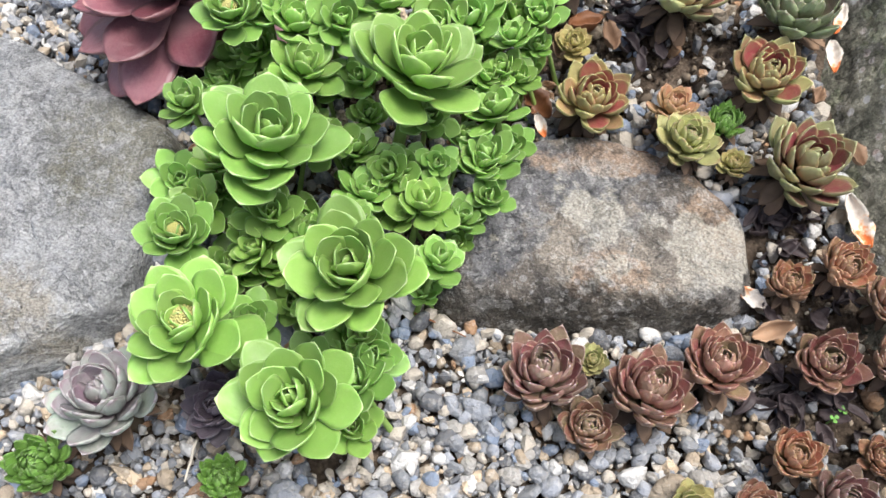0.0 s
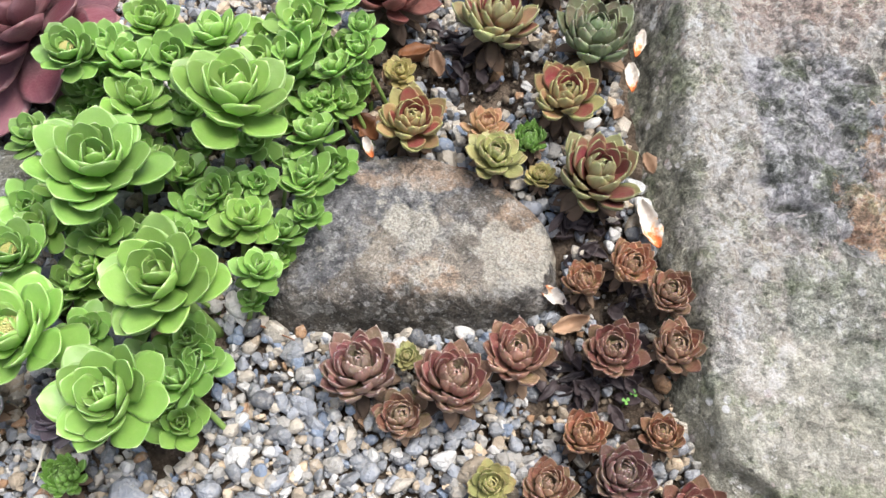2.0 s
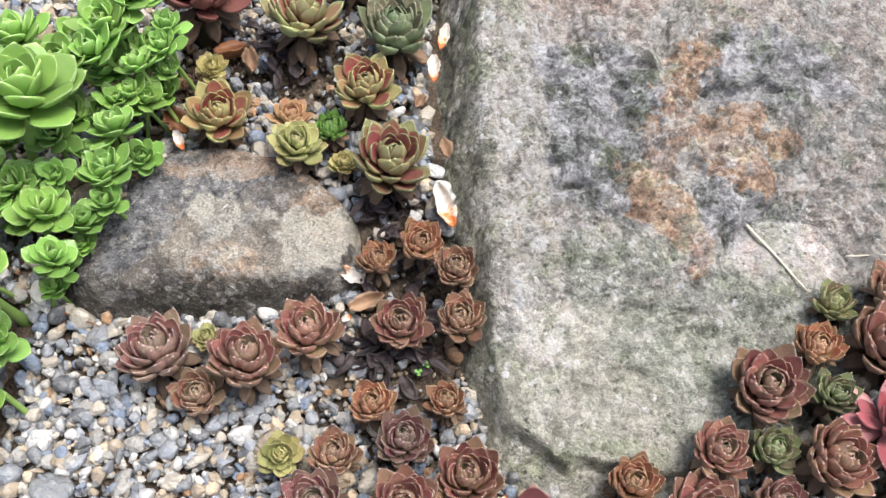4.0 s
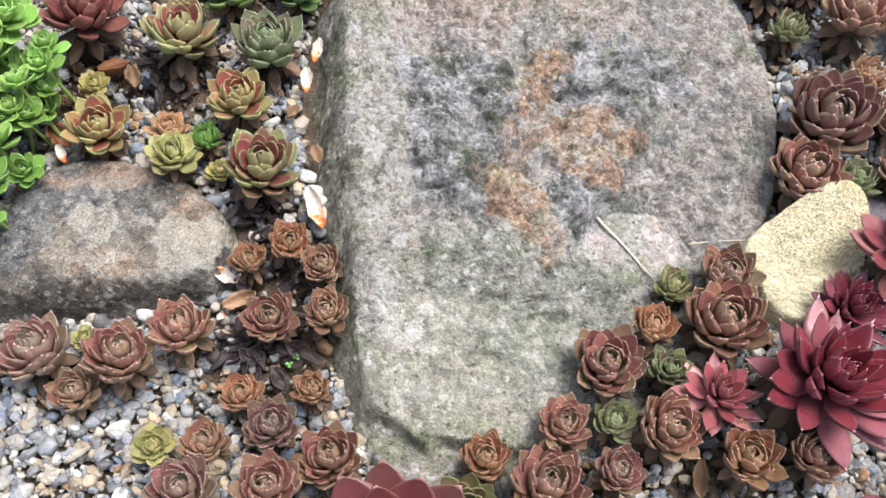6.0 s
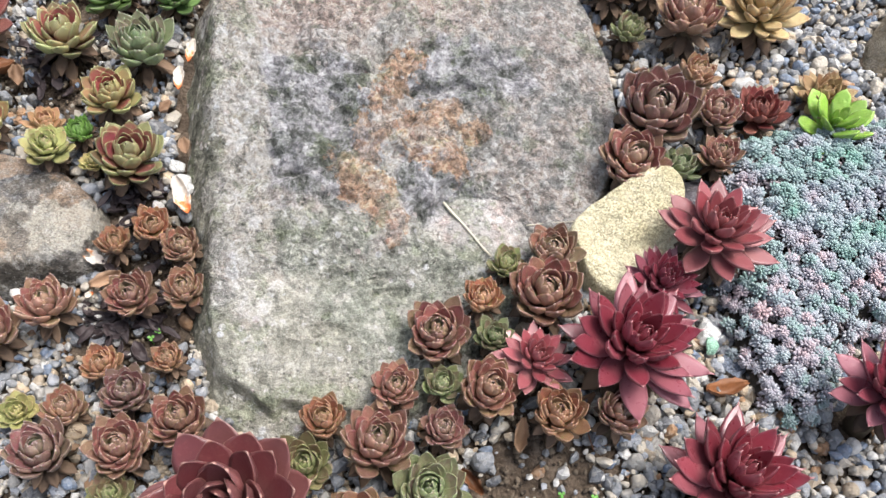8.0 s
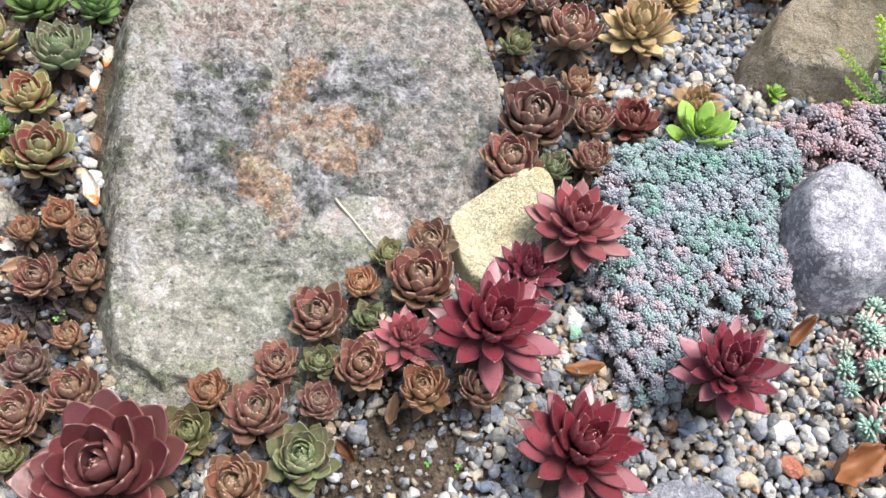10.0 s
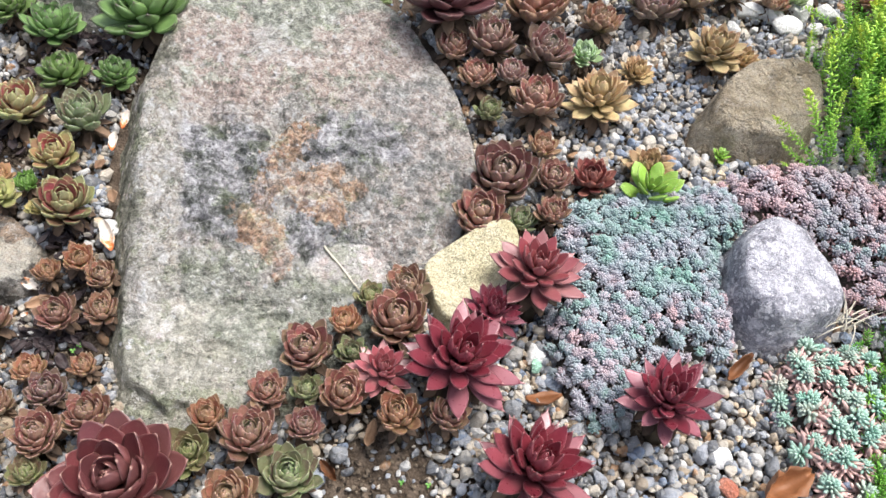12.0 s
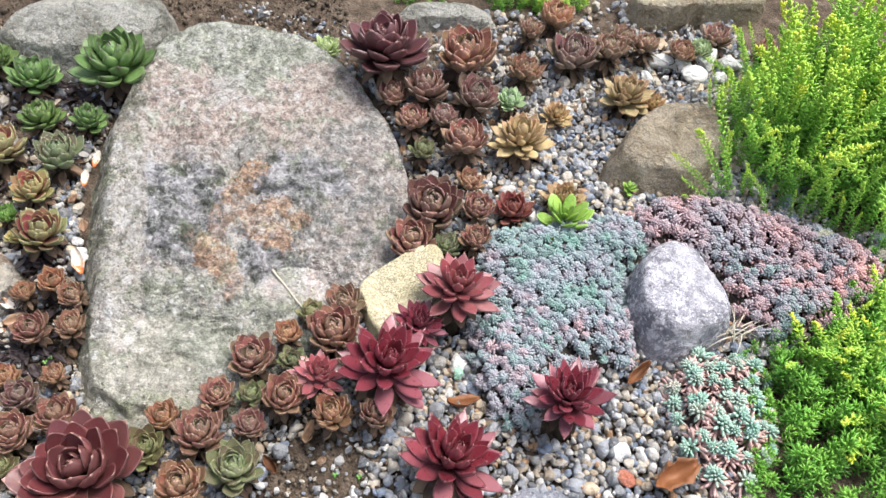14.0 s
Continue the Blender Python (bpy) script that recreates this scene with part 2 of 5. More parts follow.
    c = n.mix(n.math("MULTIPLY", n.step(hollow, 0.1, 0.55), 0.75), c, cloud(30, (0.2, (0.38, 0.36, 0.34)), (0.6, (0.47, 0.43, 0.41)), (0.9, (0.52, 0.41, 0.37))))
    smooth = n.math("MAXIMUM", n.step(hollow, 0.1, 0.3), zone(0.65, (0.42, 0.10, 0.16, 0.10)))
    harsh = n.math("SUBTRACT", 1.0, n.math("MULTIPLY", smooth, 0.75))
    # weathering: soot-dark mottles and freckles, crisp white and pink lichen discs; pits with painted shade
    c = n.mix(n.math("MULTIPLY", n.mask(mott, 0.435, -0.03), n.math("MULTIPLY", harsh, 0.5)), c, n.mix(0.3, (0.055, 0.06, 0.05), c))
    c = n.mix(n.math("MULTIPLY", n.mask(n.noise(80, 8, 0.7), 0.44, -0.02), n.math("MULTIPLY", harsh, 0.42)), c, n.mix(0.35, (0.06, 0.06, 0.055), c))
    c = n.mix(n.math("MULTIPLY", n.mask(mott, 0.57, 0.02), 0.45), c, n.mix(0.5, (0.68, 0.65, 0.60), c))
    patch = n.mask(n.noise(56, 8, 0.66), 0.60, 0.012)
    c = n.mix(n.math("MULTIPLY", n.math("MULTIPLY", patch, n.mask(broad, 0.47, 0.06)), 0.7), c, (0.66, 0.65, 0.62))
    discs = n.math("MULTIPLY", n.step(n.cells(68), 0.26, 0.20), n.mask(n.noise(17, 3), 0.53, 0.03))
    c = n.mix(n.math("MULTIPLY", discs, 0.8), c, n.ramp(n.noise(30, 2), ((0.4, (0.70, 0.69, 0.68)), (0.6, (0.64, 0.55, 0.52)))))
    # dark dots put the shade of small pits into the colour
    pits = n.math("MULTIPLY", n.step(n.cells(120), 0.25, 0.15), n.mask(n.noise(24, 4), 0.5, 0.05))
    c = n.mix(n.math("MULTIPLY", pits, 0.7), c, n.mix(0.3, (0.05, 0.05, 0.042), c))
    moss = n.mask(n.noise(24, 9, 0.7), 0.57, 0.03)
    c = n.mix(n.math("MULTIPLY", moss, 0.4), c, (0.22, 0.26, 0.14))
    c = n.mix(n.math("MULTIPLY", n.mask(fine, 0.43, -0.03), 0.36), c, n.mix(0.5, c, (0.07, 0.07, 0.06)))
    # crisp granules of three sizes, each of its own tone
    wobble = n.t.nodes.new("ShaderNodeTexNoise")
    wobble.inputs["Scale"].default_value, wobble.inputs["Detail"].default_value = 90, 3
    n.t.links.new(n.place(), wobble.inputs["Vector"])
    shift = n.t.nodes.new("ShaderNodeVectorMath")
    shift.operation = "MULTIPLY_ADD"
    n.t.links.new(wobble.outputs["Color"], shift.inputs[0])
    shift.inputs[1].default_value = (0.014, 0.014, 0.014)
    n.t.links.new(n.place(), shift.inputs[2])
    grains = {}
    for scale, amount in ((75, 0.34), (160, 0.42), (340, 0.40)):
        grains[scale] = n.cells(scale, shift.outputs[0], "Color")
        tone = n.ramp(grains[scale], ((0.22, (0.20, 0.20, 0.19)), (0.40, (0.50, 0.50, 0.50)), (0.62, (0.57, 0.57, 0.57)), (0.80, (0.88, 0.88, 0.87))))
        c = n.mix(n.math("MULTIPLY", amount, n.math("ADD", 0.3, n.math("MULTIPLY", harsh, 0.7))), c, tone, "OVERLAY")
    c = n.mix(0.24, c, n.ramp(sand, ((0.40, (0.12, 0.12, 0.12)), (0.5, (0.5, 0.5, 0.5)), (0.60, (0.90, 0.90, 0.90)))), "OVERLAY")
    n.color(c)
    lumps = n.math("ADD", n.math("MULTIPLY", n.cells(75, shift.outputs[0]), -0.005), n.math("MULTIPLY", n.cells(160, shift.outputs[0]), -0.0035))
    h = n.math("ADD", n.math("ADD", n.math("MULTIPLY", lumps, harsh), n.math("MULTIPLY", fine, 0.008)), n.math("SUBTRACT", n.math("MULTIPLY", mott, n.math("MULTIPLY", harsh, 0.034)), n.math("MULTIPLY", pits, 0.003)))
    n.bump(h, 1.0, 1.0)
    return n.mat


def mid_extra(n, c):
    slate = n.near(0.06, 0.33, 0.12, 0.09, 1.2)
    c = n.mix(n.math("MULTIPLY", n.step(slate, 0.02, 0.4), 0.85), c, n.ramp(n.spread(n.noise(60, 8, 0.6), 2), ((0.3, (0.085, 0.087, 0.095)), (0.7, (0.26, 0.26, 0.27)))))
    warm = n.math("MAXIMUM", n.near(0.215, 0.315, 0.05, 0.05, 1.2), n.math("MAXIMUM", n.near(0.15, 0.355, 0.10, 0.025, 1.2), n.near(0.13, 0.25, 0.05, 0.02, 1.6)))
    c = n.mix(n.math("MULTIPLY", n.step(warm, 0.1, 0.5), 0.75), c, (0.52, 0.37, 0.26))
    pale = n.math("MAXIMUM", n.near(0.19, 0.268, 0.07, 0.035, 1.8), n.near(0.10, 0.295, 0.05, 0.03, 1.8))
    c = n.mix(n.math("MULTIPLY", n.step(pale, 0.15, 0.45), 0.75), c, (0.64, 0.59, 0.49))
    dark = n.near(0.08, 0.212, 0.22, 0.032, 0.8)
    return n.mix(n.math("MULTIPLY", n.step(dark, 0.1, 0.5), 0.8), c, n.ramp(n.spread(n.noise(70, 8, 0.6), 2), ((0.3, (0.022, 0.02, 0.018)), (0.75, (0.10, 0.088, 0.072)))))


def left_extra(n, c):
    moss = n.near(-0.21, 0.37, 0.10, 0.10, 0.9)
    return n.mix(n.math("MULTIPLY", n.step(moss, 0.0, 0.7), 0.6), c, (0.20, 0.18, 0.09))


def yellow_extra(n, c):
    zone = n.math("MULTIPLY", n.step(n.near(0.765, 0.195, 0.06, 0.04, 0.8), 0.0, 0.4), n.mask(n.noise(420, 5, 0.6), 0.54, 0.02))
    return n.mix(n.math("MULTIPLY", zone, 0.65), c, (0.18, 0.155, 0.09))


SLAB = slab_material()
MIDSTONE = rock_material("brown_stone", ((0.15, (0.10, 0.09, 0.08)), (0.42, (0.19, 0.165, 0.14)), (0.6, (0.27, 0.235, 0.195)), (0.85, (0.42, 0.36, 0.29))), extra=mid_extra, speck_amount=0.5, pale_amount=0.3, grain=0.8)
LEFTSTONE = rock_material("pale_limestone", ((0.15, (0.34, 0.34, 0.33)), (0.42, (0.46, 0.46, 0.455)), (0.62, (0.56, 0.56, 0.55)), (0.88, (0.50, 0.46, 0.39))), extra=left_extra, speck_amount=0.4, pale_amount=0.35, pale=(0.70, 0.70, 0.70), cloud=8)
YELLOW = rock_material("yellow_stone", ((0.2, (0.50, 0.44, 0.27)), (0.5, (0.57, 0.51, 0.33)), (0.8, (0.63, 0.57, 0.39))), extra=yellow_extra, speck_amount=0.06, pale_amount=0.2, grain=0.3, speck=(0.07, 0.06, 0.04), pale=(0.62, 0.56, 0.4))
GRANITE = rock_material("grey_granite", ((0.2, (0.24, 0.24, 0.27)), (0.45, (0.38, 0.37, 0.41)), (0.75, (0.52, 0.51, 0.55))), grain=0.45, speck_amount=0.75, speck=(0.12, 0.11, 0.13), pale=(0.75, 0.73, 0.76), pale_amount=0.6)
BROWNROCK = rock_material("tan_rock", ((0.2, (0.30, 0.24, 0.16)), (0.5, (0.45, 0.37, 0.26)), (0.8, (0.55, 0.47, 0.35))), speck_amount=0.35, pale_amount=0.15)
BACKROCK = rock_material("grey_rock", ((0.2, (0.29, 0.28, 0.23)), (0.5, (0.45, 0.44, 0.38)), (0.8, (0.58, 0.56, 0.50))), speck_amount=0.45)
SLATE = rock_material("pale_blue_rock", ((0.2, (0.36, 0.37, 0.42)), (0.8, (0.55, 0.56, 0.62))), speck_amount=0.15, pale=(0.75, 0.75, 0.78), pale_amount=0.5)


def pebble_material():
    n = Nodes("pebble", 0.6, 0.35)
    grey, blue, white, tan, brown = (0.23, 0.24, 0.255), (0.20, 0.245, 0.32), (0.57, 0.555, 0.53), (0.37, 0.30, 0.22), (0.34, 0.20, 0.11)
    stops = ((0.0, (0.12, 0.125, 0.135)), (0.10, grey), (0.26, blue), (0.34, (0.30, 0.315, 0.345)), (0.48, white), (0.60, (0.47, 0.42, 0.35)), (0.73, tan), (0.83, (0.34, 0.325, 0.30)), (0.92, brown), (0.95, (0.56, 0.44, 0.31)))

    def face(v):
        r = n.ramp(v, stops)
        r.node.color_ramp.interpolation = "CONSTANT"
        return r

    v = n.math("FRACT", n.math("ADD", n.chance(True), n.chance()))
    c = face(v)
    c = n.mix(n.math("MULTIPLY", n.mask(n.noise(170, 6, 0.6), 0.54, 0.04), 0.35), c, n.mix(0.5, c, (0.32, 0.28, 0.22)))
    c = n.mix(n.math("MULTIPLY", n.mask(n.noise(140, 4), 0.58, 0.03), 0.2), c, (0.66, 0.64, 0.60))
    n.color(c)
    n.bump(n.math("ADD", n.math("MULTIPLY", n.noise(160, 3), 0.006), n.math("MULTIPLY", n.noise(520, 5, 0.6), 0.002)), 1.0, 0.8)
    return n.mat


def soil_material():
    n = Nodes("soil", 0.95, 0.15)
    c = n.ramp(n.noise(38, 8, 0.7), ((0.3, (0.035, 0.026, 0.019)), (0.5, (0.11, 0.082, 0.06)), (0.68, (0.22, 0.17, 0.13))))
    c = n.mix(n.math("MULTIPLY", n.step(n.cells(230), 0.3, 0.1), 0.5), c, (0.17, 0.13, 0.095))
    n.color(c)
    n.bump(n.math("ADD", n.noise(90, 8, 0.75), n.math("MULTIPLY", n.cells(260), -0.6)), 0.006, 0.9)
    return n.mat


PEBBLE, SOIL = pebble_material(), soil_material()


def plain_material(name, a, b, scale=60, rough=0.7, spread=0.3, island=False, bump=0.0006):
    """A dry or woody surface: two colours clouded together, varied from piece to piece."""
    n = Nodes(name, rough, 0.3)
    v = n.math("ADD", n.math("MULTIPLY", n.chance(island), spread), n.math("MULTIPLY", n.noise(scale, 6, 0.65), 1 - spread))
    n.color(n.ramp(v, ((0.25, a), (0.7, b))))
    n.bump(n.noise(scale * 4, 4, 0.65), bump, 0.7)
    return n.mat


def fragment_material():
    n = Nodes("bleached_fragment", 0.6, 0.3)
    v = n.math("ADD", n.attr("along"), n.math("MULTIPLY", n.math("SUBTRACT", n.noise(160, 5, 0.6), 0.5), 1.6))
    n.color(n.ramp(v, ((0.2, (0.52, 0.46, 0.40)), (0.5, (0.70, 0.66, 0.60)), (0.66, (0.66, 0.46, 0.30)), (0.82, (0.60, 0.17, 0.05)))))
    n.bump(n.noise(300, 4, 0.6), 0.001, 0.7)
    return n.mat


STALK = plain_material("stalk", (0.03, 0.022, 0.014), (0.10, 0.075, 0.045))
GREENSTALK = plain_material("green_stalk", (0.14, 0.24, 0.05), (0.26, 0.38, 0.10))
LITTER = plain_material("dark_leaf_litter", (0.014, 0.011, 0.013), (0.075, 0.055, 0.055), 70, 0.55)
DRYLEAF = plain_material("dry_brown_leaf", (0.055, 0.022, 0.01), (0.24, 0.10, 0.042), 55, 0.5)
PAPERLEAF = plain_material("papery_leaf", (0.13, 0.075, 0.045), (0.34, 0.22, 0.14), 60, 0.7)
STRAW = plain_material("straw", (0.48, 0.42, 0.32), (0.70, 0.65, 0.54), 50, 0.7)
WHITEBIT = fragment_material()
SPROUT = plain_material("seedling", (0.08, 0.24, 0.04), (0.16, 0.36, 0.08), 60, 0.5)

KINDS = {}


def kind(name, label, category, colours, **shape):
    KINDS[name] = dict(dict(n=34, core=14, long=0.46, open=0.10, width=0.64, thick=0.12, bend=1.0, cup=0.28, tip=0.5, base=0.5, p_in=84, p_out=20, curve=1.05, inner=0.45, rise=0.24, soft=0.0, rough=0.40, blotch=0.25, vary=0.4, stretch=1.0, lean=9), label=label, category=category, colours=colours, **shape)


# colours: inner, base, mid, tip, rim, back, old outer leaf
kind("green", "smooth bright green succulent rosette with rounded leaves", "succulent",
     ((0.292, 0.46, 0.13), (0.184, 0.34, 0.07), (0.227, 0.39, 0.09), (0.281, 0.45, 0.125), (0.540, 0.68, 0.34), (0.205, 0.365, 0.078), (0.189, 0.345, 0.07)),
     n=24, core=10, width=0.7, thick=0.085, bend=0.65, cup=0.26, tip=0.34, base=0.4, p_in=84, p_out=6, curve=1.2, inner=0.40, rise=0.22, soft=0.25, rough=0.42, blotch=0.06, lean=13, long=0.52, open=0.06)
kind("bud", "bright green succulent rosette with a pale flower bud", "succulent",
     ((0.324, 0.45, 0.14), (0.173, 0.33, 0.065), (0.216, 0.38, 0.085), (0.270, 0.44, 0.12), (0.518, 0.66, 0.33), (0.194, 0.355, 0.075), (0.178, 0.335, 0.065)),
     n=24, core=9, width=0.7, thick=0.08, bend=0.75, cup=0.24, tip=0.34, base=0.4, p_in=80, p_out=4, curve=1.2, inner=0.36, rise=0.18, soft=0.25, rough=0.42, blotch=0.06, lean=10, button=0.10, long=0.52, open=0.06)
kind("greenlow", "small bright green rosette with few rounded leaves", "succulent",
     ((0.292, 0.46, 0.13), (0.184, 0.34, 0.07), (0.227, 0.39, 0.09), (0.281, 0.45, 0.125), (0.540, 0.68, 0.34), (0.205, 0.365, 0.078), (0.189, 0.345, 0.07)),
     n=14, core=6, width=0.72, thick=0.085, bend=0.7, cup=0.26, tip=0.38, base=0.42, p_in=80, p_out=8, curve=1.2, inner=0.42, rise=0.2, soft=0.25, rough=0.42, blotch=0.06, lean=20, stretch=1.08, long=0.52, open=0.05)
kind("rust", "compact rust-orange houseleek rosette on gravel", "houseleek",
     ((0.28, 0.27, 0.14), (0.27, 0.235, 0.12), (0.345, 0.125, 0.085), (0.19, 0.06, 0.042), (0.60, 0.45, 0.34), (0.27, 0.165, 0.10), (0.24, 0.18, 0.10)),
     n=40, core=12, width=0.58, cup=0.34, p_in=84, tip=0.66, base=0.5, curve=0.95, thick=0.12, blotch=0.2, rough=0.36, stretch=1.0, p_out=36, bend=0.95, inner=0.50, vary=0.22, soft=0.1, open=0.12)
kind("brown", "brown-red houseleek rosette with green heart", "houseleek",
     ((0.23, 0.29, 0.16), (0.22, 0.21, 0.12), (0.32, 0.10, 0.105), (0.16, 0.048, 0.048), (0.62, 0.47, 0.40), (0.24, 0.145, 0.10), (0.21, 0.17, 0.095)),
     n=44, core=12, width=0.58, cup=0.34, p_in=84, tip=0.66, base=0.5, curve=0.95, thick=0.12, blotch=0.2, rough=0.36, stretch=1.0, p_out=34, bend=0.9, inner=0.48, vary=0.22, soft=0.1, open=0.12)
kind("olive", "olive-green houseleek rosette with wine-red centre", "houseleek",
     ((0.32, 0.035, 0.065), (0.26, 0.08, 0.065), (0.29, 0.05, 0.065), (0.22, 0.19, 0.08), (0.50, 0.50, 0.25), (0.26, 0.28, 0.11), (0.29, 0.31, 0.13)),
     n=34, core=12, width=0.6, cup=0.3, tip=0.6, p_in=84, p_out=26, curve=1.05, inner=0.5, blotch=0.12, vary=0.08, stretch=1.0, rough=0.36, bend=0.95, soft=0.1, open=0.11)
kind("olive2", "green houseleek rosette with reddish leaf tips", "houseleek",
     ((0.20, 0.31, 0.135), (0.22, 0.29, 0.125), (0.24, 0.145, 0.115), (0.155, 0.085, 0.06), (0.45, 0.45, 0.30), (0.205, 0.25, 0.115), (0.19, 0.24, 0.10)),
     n=38, core=12, width=0.58, cup=0.34, p_in=84, tip=0.66, base=0.5, curve=0.95, thick=0.10, blotch=0.2, rough=0.36, stretch=1.02, p_out=32, inner=0.48, bend=1.0, soft=0.1, open=0.12)
kind("yellow", "yellow-green houseleek rosette with pink-tinged leaves", "houseleek",
     ((0.36, 0.38, 0.13), (0.36, 0.38, 0.13), (0.34, 0.34, 0.12), (0.36, 0.16, 0.09), (0.50, 0.46, 0.24), (0.38, 0.36, 0.13), (0.42, 0.36, 0.15)),
     n=28, p_out=12)
kind("pink", "pale pink and green houseleek offset", "houseleek",
     ((0.50, 0.20, 0.13), (0.42, 0.30, 0.15), (0.45, 0.25, 0.16), (0.50, 0.20, 0.15), (0.58, 0.42, 0.30), (0.42, 0.33, 0.16), (0.44, 0.33, 0.18)), n=24)
kind("cobgreen", "small bright green houseleek with tightly packed leaves", "houseleek",
     ((0.08, 0.18, 0.04), (0.15, 0.34, 0.06), (0.17, 0.36, 0.07), (0.08, 0.12, 0.04), (0.30, 0.48, 0.20), (0.16, 0.33, 0.07), (0.18, 0.35, 0.08)),
     n=72, core=26, width=0.36, p_out=34, bend=1.2, tip=0.7, long=0.44, curve=1.4)
kind("cobweb", "pale green houseleek ball with whitish webbed leaf tips", "houseleek",
     ((0.40, 0.52, 0.32), (0.30, 0.44, 0.18), (0.33, 0.46, 0.20), (0.50, 0.56, 0.40), (0.60, 0.66, 0.50), (0.34, 0.46, 0.20), (0.38, 0.44, 0.22)),
     n=36, core=18, width=0.50, p_out=10, bend=1.2)
kind("darkgreen", "dark green houseleek rosette with purple leaf tips", "houseleek",
     ((0.12, 0.23, 0.065), (0.17, 0.30, 0.075), (0.12, 0.21, 0.06), (0.035, 0.015, 0.022), (0.12, 0.07, 0.06), (0.16, 0.25, 0.075), (0.17, 0.26, 0.08)),
     n=36, width=0.58, p_out=8, tip=0.65, curve=1.2, inner=0.5, blotch=0.12, vary=0.25, long=0.5)
kind("greypurple", "grey-green houseleek rosette flushed dusky purple", "houseleek",
     ((0.34, 0.16, 0.25), (0.33, 0.20, 0.27), (0.30, 0.26, 0.27), (0.22, 0.12, 0.15), (0.55, 0.52, 0.50), (0.27, 0.32, 0.25), (0.25, 0.31, 0.22)),
     n=34, width=0.62, cup=0.22, p_in=82, p_out=8, curve=1.2, inner=0.5, blotch=0.2, long=0.5, tip=0.45, vary=0.15)
kind("darkpurple", "dark purple-grey houseleek rosette under green leaves", "houseleek",
     ((0.10, 0.06, 0.085), (0.09, 0.07, 0.085), (0.10, 0.07, 0.09), (0.06, 0.03, 0.045), (0.22, 0.17, 0.19), (0.12, 0.10, 0.10), (0.13, 0.11, 0.11)), n=32, width=0.62)
kind("purple", "large dusky purple-red houseleek rosette", "houseleek",
     ((0.14, 0.06, 0.07), (0.14, 0.065, 0.066), (0.125, 0.030, 0.038), (0.08, 0.022, 0.026), (0.44, 0.27, 0.23), (0.115, 0.046, 0.046), (0.13, 0.058, 0.058)),
     n=38, width=0.62, cup=0.26, p_in=84, p_out=8, bend=0.8, tip=0.55, inner=0.5, curve=1.1, rough=0.36, blotch=0.07, long=0.5, core=12, vary=0.15)
kind("droop", "large plum-red houseleek with long drooping outer leaves", "houseleek",
     ((0.16, 0.05, 0.06), (0.30, 0.17, 0.17), (0.20, 0.05, 0.065), (0.15, 0.035, 0.045), (0.44, 0.22, 0.19), (0.26, 0.12, 0.12), (0.26, 0.12, 0.13)),
     n=30, width=0.62, cup=0.2, p_in=84, p_out=-38, bend=0.35, tip=0.4, inner=0.5, curve=1.0, rough=0.36, blotch=0.15, long=0.54, open=0.06)
kind("burgundy", "open spiky burgundy houseleek rosette", "houseleek",
     ((0.20, 0.028, 0.042), (0.25, 0.085, 0.10), (0.17, 0.020, 0.034), (0.10, 0.013, 0.019), (0.54, 0.28, 0.28), (0.15, 0.036, 0.050), (0.28, 0.12, 0.14)),
     n=38, width=0.36, cup=0.22, p_in=82, p_out=2, bend=0.5, tip=0.85, inner=0.6, base=0.5, curve=1.2, rough=0.28, blotch=0.05, core=14, long=0.54, open=0.06, vary=0.15)
kind("pinkred", "pink-red star-shaped houseleek rosette", "houseleek",
     ((0.25, 0.055, 0.06), (0.35, 0.16, 0.155), (0.25, 0.048, 0.06), (0.18, 0.034, 0.042), (0.60, 0.37, 0.34), (0.26, 0.09, 0.095), (0.33, 0.16, 0.16)),
     n=30, width=0.42, cup=0.22, p_in=80, p_out=-4, bend=0.5, tip=0.7, inner=0.5, curve=1.1, rough=0.36, blotch=0.06, long=0.54, open=0.06, vary=0.15)
kind("red", "deep red houseleek rosette with dry outer leaves", "houseleek",
     ((0.26, 0.04, 0.045), (0.22, 0.05, 0.05), (0.26, 0.045, 0.05), (0.18, 0.03, 0.035), (0.40, 0.18, 0.14), (0.24, 0.10, 0.07), (0.28, 0.13, 0.09)), n=30, width=0.5, tip=0.7)
kind("spiky", "orange-brown houseleek with narrow pointed leaves", "houseleek",
     ((0.30, 0.28, 0.14), (0.38, 0.34, 0.16), (0.33, 0.20, 0.11), (0.24, 0.06, 0.04), (0.50, 0.40, 0.24), (0.38, 0.28, 0.14), (0.44, 0.38, 0.19)),
     n=40, core=14, width=0.46, p_in=84, p_out=4, bend=0.7, tip=0.65, curve=1.15, inner=0.5, long=0.5, open=0.08)
kind("lime", "fresh lime-green succulent seedling with oval leaves", "succulent",
     ((0.27, 0.44, 0.07), (0.25, 0.42, 0.06), (0.28, 0.46, 0.07), (0.32, 0.50, 0.10), (0.40, 0.56, 0.16), (0.24, 0.40, 0.06), (0.24, 0.40, 0.05)),
     n=12, core=4, width=0.5, p_in=70, p_out=18, bend=0.3, tip=0.35, soft=0.3, cup=0.1, long=0.54, open=0.05)


# ---- ground ----
MOUNDS = ((0.80, 0.60, 0.11, 0.045), (0.68, 0.09, 0.09, 0.022), (0.84, 0.33, 0.07, 0.03), (-0.07, 0.30, 0.11, 0.035), (1.04, 0.64, 0.08, 0.02), (0.27, 0.40, 0.09, 0.012))


